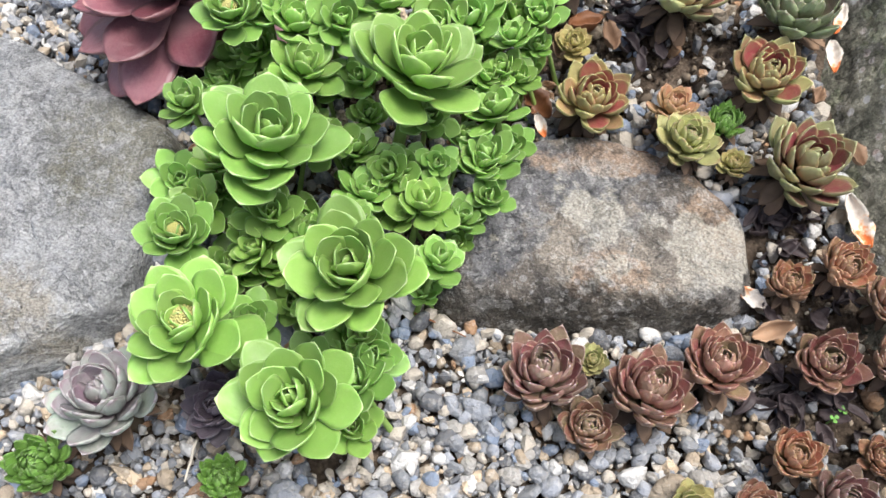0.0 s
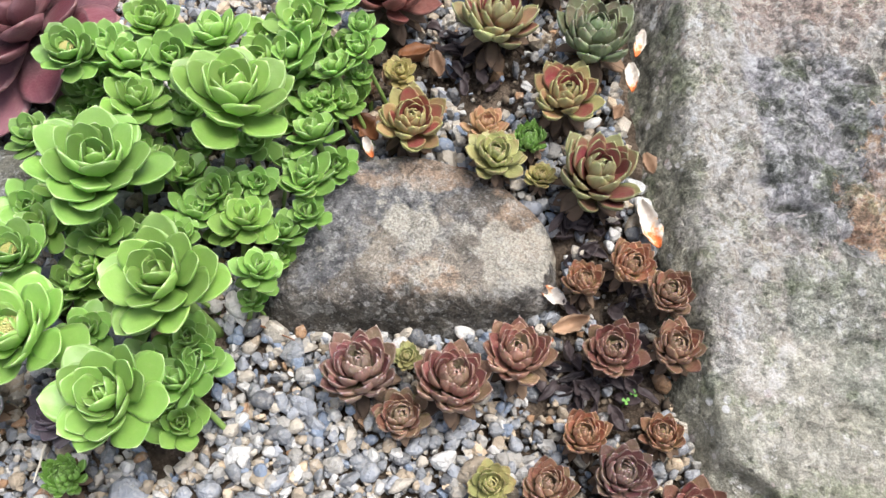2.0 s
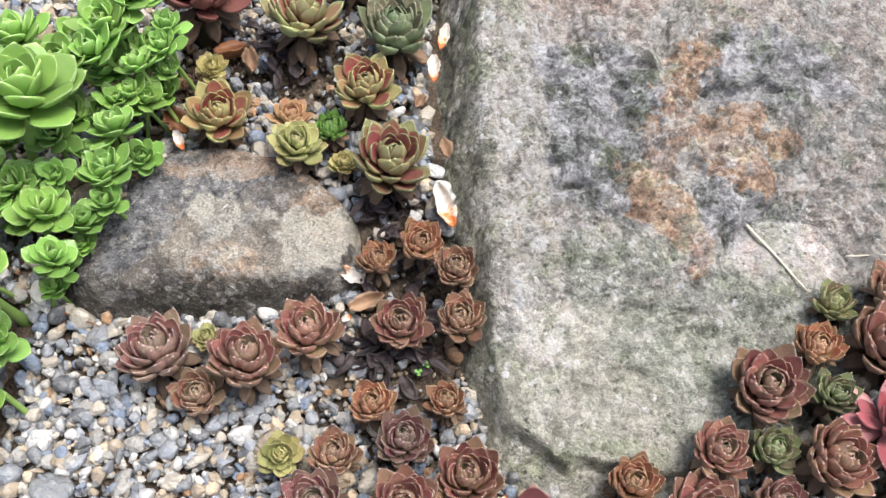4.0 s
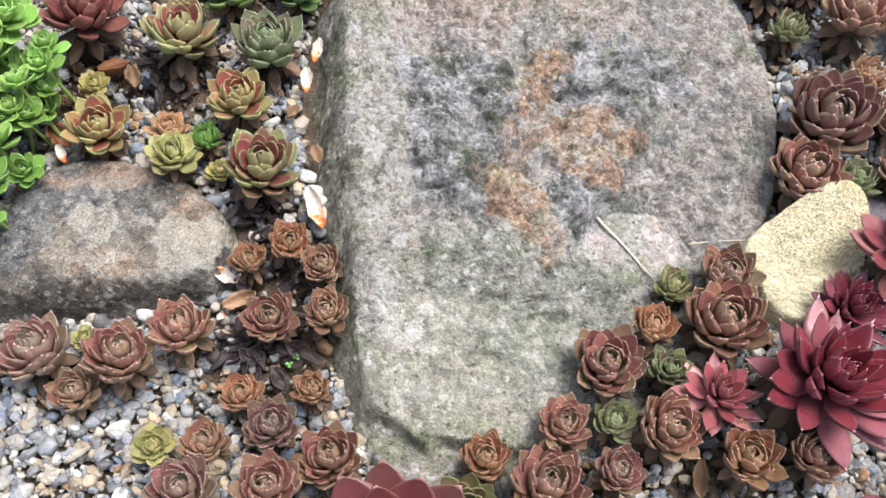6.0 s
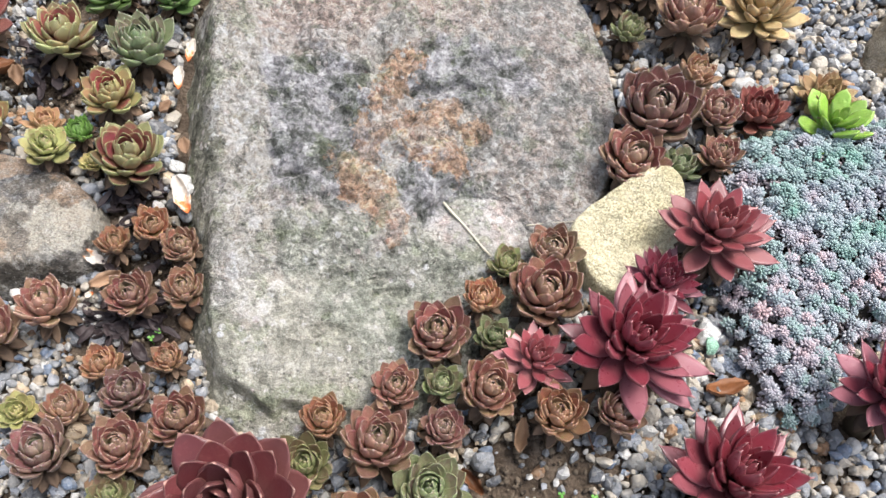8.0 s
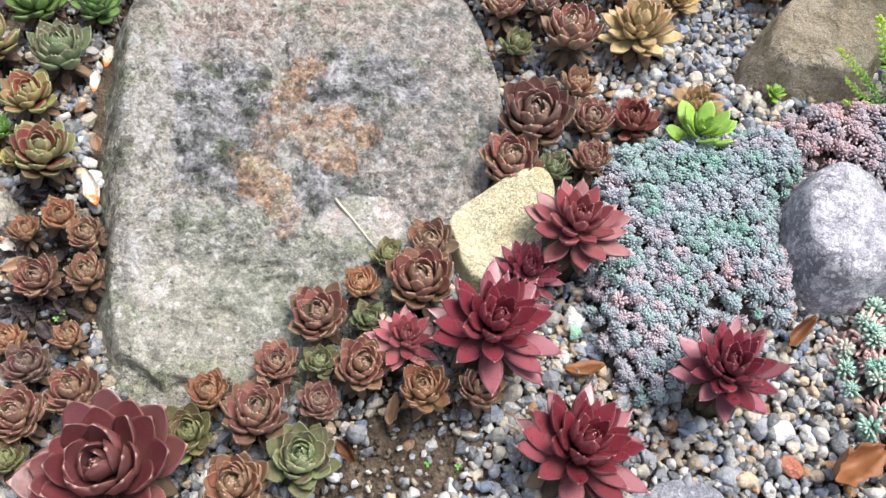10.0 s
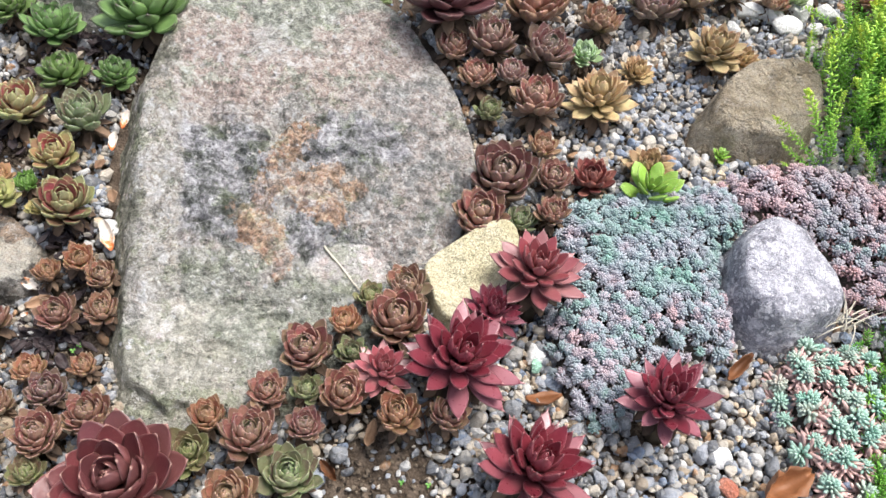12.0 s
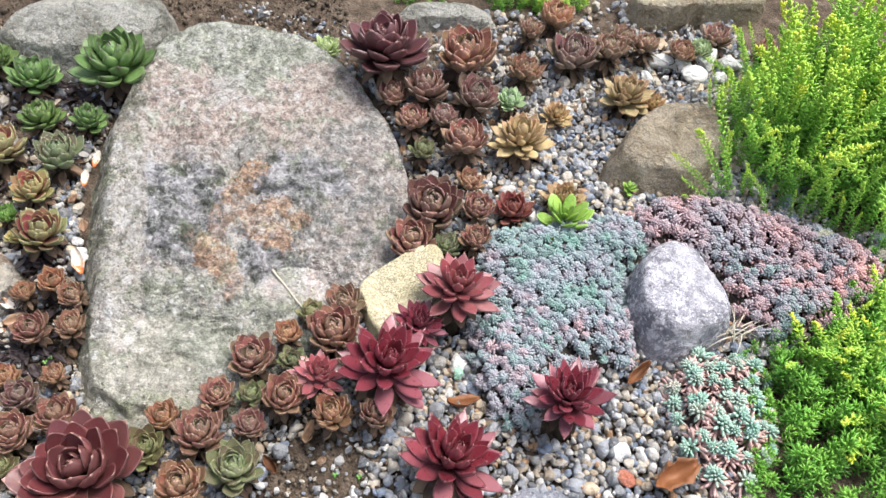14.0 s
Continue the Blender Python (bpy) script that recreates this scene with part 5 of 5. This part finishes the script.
upright_stonecrop("thin yellow-green stonecrop shoots arching over the tan rock", ((1.300, 0.318, 0.15, -8, -40), (1.305, 0.312, 0.12, 4, -56), (1.31, 0.322, 0.19, -12, -30), (1.318, 0.328, 0.21, -14, -24), (1.295, 0.312, 0.10, 8, -62), (1.325, 0.33, 0.17, -4, -36)), 25, (0.1, 0.3), 1.0, leaves=80, leaf=0.055, wide=0.008)
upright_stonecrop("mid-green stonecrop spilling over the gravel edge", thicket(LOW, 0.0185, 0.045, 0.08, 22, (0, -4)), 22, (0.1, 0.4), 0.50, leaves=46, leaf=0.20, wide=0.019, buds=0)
upright_stonecrop("yellow-tipped stonecrop shoots above the green ones", thicket(((1.28, 0.02), (1.38, 0.07), (1.50, 0.09), (1.50, -0.18), (1.36, -0.16)), 0.028, 0.10, 0.16, 23, (0, -14)), 23, (0.3, 0.7), 1.0, leaves=80, leaf=0.085, wide=0.013, buds=16)


# ---- gravel ----
def ball_shape(seed, level=2):
    """A chipped pebble: a ball cut by some planes, with its edges worn round."""
    bm = bmesh.new()
    bmesh.ops.create_icosphere(bm, subdivisions=level, radius=1.0)
    r = random.Random(seed)
    planes = [(Vector((r.gauss(0, 1), r.gauss(0, 1), r.gauss(0, 1))).normalized(), r.uniform(0.48, 0.86)) for _ in range(11)]
    for v in bm.verts:
        p = v.co.copy()
        for nrm, d in planes:
            over = p.dot(nrm) - d
            if over > 0:
                p -= nrm * over * 0.96
        v.co = p * (1.12 + 0.08 * noise.noise(p * 2 + Vector((seed, 0, 0))))
    v = np.array([tuple(q.co) for q in bm.verts])
    f = np.array([[q.index for q in face.verts] for face in bm.faces])
    bm.free()
    return v, f


BARE = ((0.20, 0.46, 0.05), (0.29, 0.235, 0.045), (0.27, 0.165, 0.05), (0.62, -0.035, 0.06), (0.56, -0.05, 0.04), (0.10, 0.47, 0.04), (0.255, 0.29, 0.035), (0.40, 0.86, 0.3), (0.75, 0.85, 0.3), (1.2, 0.95, 0.25), (0.22, 0.60, 0.06))


def hidden(x, y):
    """Places deep under the stonecrop, which need no gravel."""
    if 0.86 < x < 1.03 and 0.07 < y < 0.26:
        return True
    return x > 1.46 and y > 0.24 or inside(LOW, x, y) and edge_distance(LOW, x, y) > 0.02


def gravel():
    r = random.Random(5)
    near = [ball_shape(k, 2) for k in range(8)]
    far = [ball_shape(k + 20, 1) for k in range(8)]
    top = new("gravel")
    V, F, S, base = [], [], [], 0
    loose = []
    near_mesh = []
    for v, f in [ball_shape(k + 40, 2) for k in range(8)]:
        near_mesh.append(mesh_of("pebble", v.tolist(), f.tolist(), PEBBLE))
    for layer, (step, lift, grade) in enumerate(((0.0092, 0.0, 0.0058), (0.0100, 0.0055, 0.0056), (0.0080, 0.0050, 0.0031))):
        y = -0.24
        while y < 0.88:
            x = -0.45
            while x < 1.62:
                px, py = x + r.uniform(-0.5, 0.5) * step, y + r.uniform(-0.5, 0.5) * step
                x += step
                if covered(px, py) or py < -0.05 - 0.2 * px or hidden(px, py) or py > 0.80 + 0.1 * noise.noise((px * 6, 0, 0)):
                    continue
                keep = 1.0
                for bx, by, br in BARE:
                    keep = min(keep, max(0.07 if layer < 2 else 0.25, math.hypot(px - bx, py - by) / br - 0.55 + 0.5 * noise.noise((px * 40, py * 40, 1))))
                if r.random() > keep or (layer == 2 and px > 0.8) or any((px - a) ** 2 + (py - b) ** 2 < (0.22 * d) ** 2 for a, b, d, _ in PLANTED):
                    continue
                size = grade * math.exp(r.gauss(0, 0.33))
                q = Euler((r.uniform(0, 6.28), r.uniform(0, 6.28), r.uniform(0, 6.28))).to_matrix()
                sc = (size * r.uniform(0.9, 1.35), size * r.uniform(0.8, 1.1), size * r.uniform(0.6, 0.9))
                z = ground_z(px, py) + lift + size * 0.3 + r.uniform(-0.002, 0.002)
                m = Matrix.Translation((px, py, z)) @ q.to_4x4() @ Matrix.Diagonal((*sc, 1))
                if len(loose) < 300 and layer == 1 and -0.14 < px < 0.26 and 0.04 < py < 0.23:
                    loose.append(1)
                    part("pebble", near_mesh[r.randrange(8)], top, m)
                    continue
                v, f = (near if layer == 1 and px < 1.2 and py < 0.40 else far)[r.randrange(8)]
                a = np.array(m)
                V.append(v @ a[:3, :3].T + a[:3, 3])
                F.append(f + base)
                S.append(np.full(len(f), len(f) > 40))
                base += len(v)
            y += step
    V, F = np.concatenate(V), np.concatenate(F)
    me = bpy.data.meshes.new("gravel")
    me.vertices.add(len(V))
    me.vertices.foreach_set("co", V.ravel())
    me.loops.add(len(F) * 3)
    me.loops.foreach_set("vertex_index", F.ravel())
    me.polygons.add(len(F))
    me.polygons.foreach_set("loop_start", np.arange(0, len(F) * 3, 3))
    me.polygons.foreach_set("use_smooth", np.concatenate(S))
    me.materials.append(PEBBLE)
    me.update()
    me.validate()
    tagged(part("gravel_layer", me, top), kind="stuff")
    return tagged(top, "mixed grey, white and tan pea gravel", "gravel", kind="structure")



def crumbs():
    """Loose clods of soil on the bare patches."""
    r = random.Random(9)
    shapes = [ball_shape(k + 50, 1) for k in range(5)]
    V, F, base = [], [], 0
    for bx, by, br in BARE:
        for _ in range(int(16000 * br * br * 4)):
            a, q = r.uniform(0, 6.28), br * 1.15 * math.sqrt(r.random())
            x, y = bx + q * math.cos(a), by + q * math.sin(a)
            if covered(x, y) or len(V) > 5200:
                continue
            size = 0.0021 * math.exp(r.gauss(0, 0.45))
            m = np.array(Matrix.Translation((x, y, ground_z(x, y) + size * 0.4)) @ Euler((r.uniform(0, 6), r.uniform(0, 6), r.uniform(0, 6))).to_matrix().to_4x4() @ Matrix.Diagonal((size * 1.3, size, size * 0.8, 1)))
            v, f = shapes[r.randrange(5)]
            V.append(v @ m[:3, :3].T + m[:3, 3])
            F.append(f + base)
            base += len(v)
    me = mesh_of("soil_crumbs", np.concatenate(V).tolist(), np.concatenate(F).tolist(), CRUMB)
    return tagged(new("soil_crumbs", me), "dark brown crumbly soil clods", "soil", kind="stuff")


CRUMB = plain_material("soil_crumb", (0.03, 0.022, 0.016), (0.16, 0.125, 0.09), 60, 0.95, 0.6, island=True)
gravel()
crumbs()


# ---- small loose things ----
def curled_leaf(name, material, label, category, place, length, width, turn, curl=0.6, fold=0.5, pitch=0.0, roll=0.0, group="", ragged=0.12, seed=0):
    """A dry leaf or papery fragment: a thin curled blade with a ragged rim."""
    nu, nv = 12, 6
    verts, faces, th = [], [], 0.0006
    for side in (1, -1):
        for i in range(nu + 1):
            u = i / nu
            w = width * 0.5 * max(0.06, math.sin(math.pi * min(1, 0.06 + 0.9 * u)) ** 0.8)
            for j in range(nv + 1):
                v = 2 * j / nv - 1
                rag = 1 + ragged * noise.noise((u * 7, v * 3, seed * 5.3))
                x = length * (u - 0.5)
                z = curl * length * (u - 0.5) ** 2 + fold * w * v * v + 0.12 * width * noise.noise((u * 4, v * 2, seed * 3.1))
                verts.append((x, w * v * rag, z + side * th))
    row, half = nv + 1, (nu + 1) * (nv + 1)
    for i in range(nu):
        for j in range(nv):
            a = i * row + j
            faces.append((a, a + row, a + row + 1, a + 1))
            faces.append((half + a, half + a + 1, half + a + row + 1, half + a + row))
    rim = [j for j in range(row)] + [i * row + nv for i in range(1, nu + 1)] + [nu * row + j for j in range(nv - 1, -1, -1)] + [i * row for i in range(nu - 1, 0, -1)]
    for a, b in zip(rim, rim[1:] + rim[:1]):
        faces.append((a, b, half + b, half + a))
    ob = new(name, mesh_of(name, verts, faces, material, along=[v[0] / length + 0.5 for v in verts]))
    ob.matrix_basis = Matrix.Translation(place) @ pose(0, 0, 0, 0, 0, turn) @ pose(0, 0, 0, roll, pitch, 0)
    return tagged(ob, label, category, group)


def twig(name, a, b, radius, material, label, sag=0.003, seed=0):
    """A thin dry stalk from a to b."""
    a, b = Vector(a), Vector(b)
    n, m = 6, 12
    verts = []
    up = Vector((0, 0, 1))
    sidev = (b - a).cross(up).normalized()
    for i in range(m + 1):
        u = i / m
        c = a.lerp(b, u) + up * sag * math.sin(math.pi * u) + sidev * sag * 1.4 * noise.noise((u * 3, seed, 0))
        r = radius * (1.1 - 0.5 * u)
        verts += [c + sidev * r * math.cos(2 * math.pi * k / n) + up * r * math.sin(2 * math.pi * k / n) for k in range(n)]
    faces = [(i * n + k, i * n + (k + 1) % n, (i + 1) * n + (k + 1) % n, (i + 1) * n + k) for i in range(m) for k in range(n)]
    faces += [tuple(range(n - 1, -1, -1)), tuple(m * n + k for k in range(n))]
    return tagged(new(name, mesh_of(name, verts, faces, material)), label, "twig")



def on_ground(x, y, up=0.006):
    return (x, y, ground_z(x, y) + up)


# broken white and orange snail-shell-like leaf bits along the slab
BIT = "bleached leaf fragment with a bright orange tip"
for k, (x, y, up, length, width, turn, pitch) in enumerate(((0.078, 0.381, 0.038, 0.028, 0.012, -70, 20), (0.226, 0.236, 0.030, 0.034, 0.016, 150, -15), (0.314, 0.294, 0.026, 0.058, 0.022, -75, 10), (0.328, 0.475, 0.03, 0.036, 0.014, -110, 20),
                                                            (0.316, 0.435, 0.028, 0.04, 0.016, -95, 5), (0.348, 0.525, 0.03, 0.036, 0.014, -105, 15), (0.221, 0.20, 0.02, 0.012, 0.008, 30, 0), (0.338, 0.04, 0.012, 0.016, 0.009, 60, 0))):
    curled_leaf("leaf_fragment", WHITEBIT, BIT, "leaf fragment", on_ground(x, y, up * 0.7), length * 0.75, width * 0.75, turn, 0.5, 1.2, pitch, 10 * (-1) ** k, "orange-tipped fragments", 0.35, k)

for k, (x, y, up, length, width, turn, mat, label) in enumerate((
        (0.122, 0.482, 0.012, 0.032, 0.018, 20, DRYLEAF, "crumpled reddish-brown dry leaf"), (0.14, 0.47, 0.014, 0.028, 0.016, 100, PAPERLEAF, "curled papery tan leaf"), (0.105, 0.455, 0.02, 0.03, 0.02, 60, PAPERLEAF, "curled papery tan leaf"),
        (0.240, 0.212, 0.016, 0.032, 0.014, 15, PAPERLEAF, "folded papery brown leaf beside the boulder"), (0.808, 0.015, 0.014, 0.045, 0.016, 3, DRYLEAF, "yellow-brown dry leaf on gravel"),
        (1.055, -0.115, 0.016, 0.075, 0.036, 20, DRYLEAF, "large curled orange-brown dead leaf"), (1.055, 0.03, 0.018, 0.05, 0.016, 35, DRYLEAF, "narrow brown dead leaf under stonecrop"),
        (0.665, 0.015, 0.012, 0.04, 0.014, 25, PAPERLEAF, "shrivelled papery leaf on soil"), (0.61, 0.0, 0.012, 0.035, 0.014, 70, PAPERLEAF, "shrivelled papery leaf on soil"), (0.56, -0.03, 0.01, 0.03, 0.012, 120, DRYLEAF, "small brown dead leaf on soil"),
        (0.075, 0.40, 0.022, 0.03, 0.02, -50, DRYLEAF, "small brown dead leaf on soil"), (0.318, 0.345, 0.02, 0.022, 0.012, 100, PAPERLEAF, "curled papery tan leaf"), (0.298, 0.40, 0.012, 0.02, 0.011, 60, PAPERLEAF, "curled papery tan leaf"))):
    curled_leaf("dead_leaf", mat, label, "dead leaf", on_ground(x, y, up), length, width, turn, 1.2, 1.6, rng.uniform(-12, 12), rng.uniform(-20, 20), "dead leaves", 0.5, k + 20)

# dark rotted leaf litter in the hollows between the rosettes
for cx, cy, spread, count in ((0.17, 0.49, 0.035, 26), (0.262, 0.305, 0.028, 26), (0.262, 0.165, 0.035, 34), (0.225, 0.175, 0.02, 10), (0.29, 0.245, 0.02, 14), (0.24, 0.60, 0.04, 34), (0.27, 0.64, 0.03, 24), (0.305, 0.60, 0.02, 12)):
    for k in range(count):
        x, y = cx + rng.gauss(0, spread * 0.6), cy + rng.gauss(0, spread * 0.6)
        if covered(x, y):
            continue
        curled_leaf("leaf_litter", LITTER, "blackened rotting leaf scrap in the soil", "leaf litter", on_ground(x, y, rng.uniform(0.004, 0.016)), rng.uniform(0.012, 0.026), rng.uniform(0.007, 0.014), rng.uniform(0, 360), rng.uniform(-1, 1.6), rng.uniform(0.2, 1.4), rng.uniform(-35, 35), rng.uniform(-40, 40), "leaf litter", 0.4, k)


def top_of(x, y):
    """Height of the slab's top where a twig lies on it."""
    hit, place, _, _, _, _ = scene.ray_cast(bpy.context.evaluated_depsgraph_get(), (x, y, 0.5), (0, 0, -1))
    return place.z if hit else ground_z(x, y)


for a, b, r, mat, label in (((0.576, 0.252), (0.614, 0.184), 0.0014, STRAW, "pale dry stalk lying on the slab"), ((0.657, 0.216), (0.705, 0.207), 0.0008, STRAW, "thin dry stalk lying on the slab"),
                            ((-0.021, 0.224), (0.017, 0.208), 0.0009, DRYLEAF, "reddish-brown pine needle by the boulder"), ((-0.177, 0.137), (-0.183, 0.108), 0.0012, STRAW, "short straw piece on gravel"),
                            ((0.12, 0.37), (0.165, 0.362), 0.0008, DRYLEAF, "thin brown stalk on the soil"), ((0.64, 0.03), (0.70, 0.012), 0.0009, STRAW, "thin dry stalk on the soil"), ((0.665, 0.035), (0.672, -0.02), 0.0008, DRYLEAF, "thin brown stalk on the soil")):
    za, zb = (top_of(*a) + 0.004, top_of(*b) + 0.004) if "slab" in label else (ground_z(*a) + 0.014, ground_z(*b) + 0.014)
    twig("dry_stalk", (*a, za), (*b, zb), r, mat, label, 0.0006, a[0])

# dry grass beside the cobble
tuft = thing("dry_grass_tuft", Matrix.Translation((1.215, 0.075, ground_z(1.215, 0.075))), "bleached dry grass blades beside the cobble", "dry grass")
for k in range(16):
    verts, faces, a = [], [], rng.uniform(0, 360)
    long, droop, high = rng.uniform(0.035, 0.065), rng.uniform(0.6, 1.6), rng.uniform(0.5, 1.0)
    for i in range(9):
        u = i / 8
        w = 0.0013 * (1 - u) + 0.0002
        z = 0.035 + long * (high * u - droop * u * u * 0.7)
        verts += [(long * u, -w, z), (long * u, w, z), (long * u, 0, z + 0.001)]
    for i in range(8):
        o = i * 3
        faces += [(o, o + 1, o + 4, o + 3), (o + 1, o + 2, o + 5, o + 4), (o + 2, o, o + 3, o + 5)]
    part("blade", mesh_of("blade", verts, faces, STRAW), tuft, pose(rng.uniform(-0.01, 0.01), rng.uniform(-0.01, 0.01), -0.01, 0, rng.uniform(-25, 10), a))

# seedlings
for x, y in ((0.278, 0.149), (0.636, -0.053), (0.665, -0.06), (0.285, 0.155)):
    ob = thing("seedling", Matrix.Translation(on_ground(x, y, 0.008)), "tiny bright green seedling in the soil", "seedling", "seedlings")
    for k in range(3):
        verts, faces, _, _, _ = leaf_rings(0.9, 0.12, 0.3, 0.1, 0.1, 0.4, 5, 3)
        part("leaf", mesh_of("leaf", verts, faces, SPROUT), ob, pose(0, 0, 0.004, 0, -12, 120 * k + 40 * x * 100) @ Matrix.Diagonal((0.0036, 0.0036, 0.0036, 1)))
    v = [(0.0008 * math.cos(2 * math.pi * k / 5), 0.0008 * math.sin(2 * math.pi * k / 5), z) for z in (-0.01, 0.004) for k in range(5)]
    part("stalk", mesh_of("stalk", v, [(k, (k + 1) % 5, 5 + (k + 1) % 5, 5 + k) for k in range(5)], SPROUT), ob)


# single pebbles that stand out
def big_pebble(x, y, size, material, label, seed, flat=0.6, up=0.3):
    v, f = ball_shape(seed, 3)
    me = mesh_of("large_pebble", (v * (size * 1.15, size * 0.85, size * flat)).tolist(), f.tolist(), material)
    ob = new("large_pebble", me)
    ob.matrix_basis = Matrix.Translation(on_ground(x, y, 0.006 + size * up)) @ pose(0, 0, 0, 0, 0, seed * 47)
    return tagged(ob, label, "pebble", "large pebbles")


CHALK = rock_material("white_pebble", ((0.3, (0.66, 0.65, 0.62)), (0.7, (0.78, 0.77, 0.75))), speck_amount=0.05, pale_amount=0.1, grain=0.3, rough=0.6)
BUFF = rock_material("buff_pebble", ((0.3, (0.34, 0.32, 0.24)), (0.7, (0.44, 0.42, 0.33))), speck_amount=0.1, pale_amount=0.1, grain=0.3, rough=0.6)
PLUM = rock_material("plum_pebble", ((0.3, (0.20, 0.18, 0.20)), (0.7, (0.29, 0.26, 0.29))), speck_amount=0.2, pale_amount=0.1, grain=0.4, rough=0.7)
BLUE = rock_material("blue_pebble", ((0.3, (0.25, 0.29, 0.36)), (0.7, (0.40, 0.44, 0.52))), speck_amount=0.15, pale_amount=0.2, grain=0.4, rough=0.6)
big_pebble(1.004, -0.067, 0.016, CHALK, "smooth white pebble on gravel", 71)
big_pebble(1.411, 0.219, 0.020, BUFF, "smooth buff pebble between stonecrops", 72, 0.8, 1.2)
big_pebble(0.838, 0.233, 0.025, PLUM, "flat plum-grey stone by the yellow stone", 73, 0.45)
big_pebble(0.815, 0.08, 0.014, CHALK, "smooth white pebble on gravel", 74)
big_pebble(0.83, 0.04, 0.012, BLUE, "pale blue-grey pebble on gravel", 75)
big_pebble(-0.345, 0.535, 0.016, BLUE, "pale blue-grey pebble on gravel", 76)
MINT = rock_material("mint_pebble", ((0.3, (0.28, 0.52, 0.38)), (0.7, (0.40, 0.62, 0.48))), speck_amount=0.05, pale_amount=0.2, grain=0.3, rough=0.4)
REDCHIP = rock_material("red_chip", ((0.3, (0.36, 0.10, 0.06)), (0.7, (0.50, 0.19, 0.12))), speck_amount=0.1, pale_amount=0.1, grain=0.3, rough=0.6)
big_pebble(0.812, 0.062, 0.009, MINT, "small pale mint-green pebble on gravel", 78, 0.6, 0.9)
big_pebble(1.002, -0.105, 0.011, REDCHIP, "brick-red stone chip on gravel", 79, 0.5, 0.7)
big_pebble(0.545, -0.035, 0.014, BLUE, "pale blue-grey pebble on gravel", 77)
for k, (x, y, s) in enumerate(((1.284, 0.631, 0.022), (1.324, 0.62, 0.018), (1.369, 0.624, 0.026), (1.409, 0.614, 0.022), (1.335, 0.591, 0.02), (1.385, 0.585, 0.016), (1.25, 0.60, 0.012), (0.33, 0.615, 0.011), (0.30, 0.565, 0.009), (0.355, 0.655, 0.010), (0.312, 0.315, 0.010), (0.307, 0.335, 0.009), (0.318, 0.305, 0.008))):
    big_pebble(x, y, s, CHALK, "chalky white stone chunk", 80 + k, 0.75, 0.5)

# at the back of the bed
stone("mossy_rock", ((0.80, 0.735), (0.88, 0.755), (0.97, 0.735), (1.03, 0.73), (1.02, 0.79), (0.90, 0.82), (0.80, 0.80)), 0.03, BACKROCK, "grey-green mossy rock behind the houseleeks", inset=0.3, relief=0.01, grain=0.004, seed=11)
for x, y, s in ((0.88, 0.86, 41), (1.06, 0.83, 42), (1.13, 0.82, 43)):
    upright_stonecrop("low yellow-green stonecrop tuft at the back", thicket(((x - 0.05, y - 0.03), (x + 0.05, y - 0.03), (x + 0.06, y + 0.04), (x - 0.06, y + 0.04)), 0.013, 0.04, 0.065, s), s, (0.1, 0.4), 1.0, leaves=30, leaf=0.18, wide=0.026)
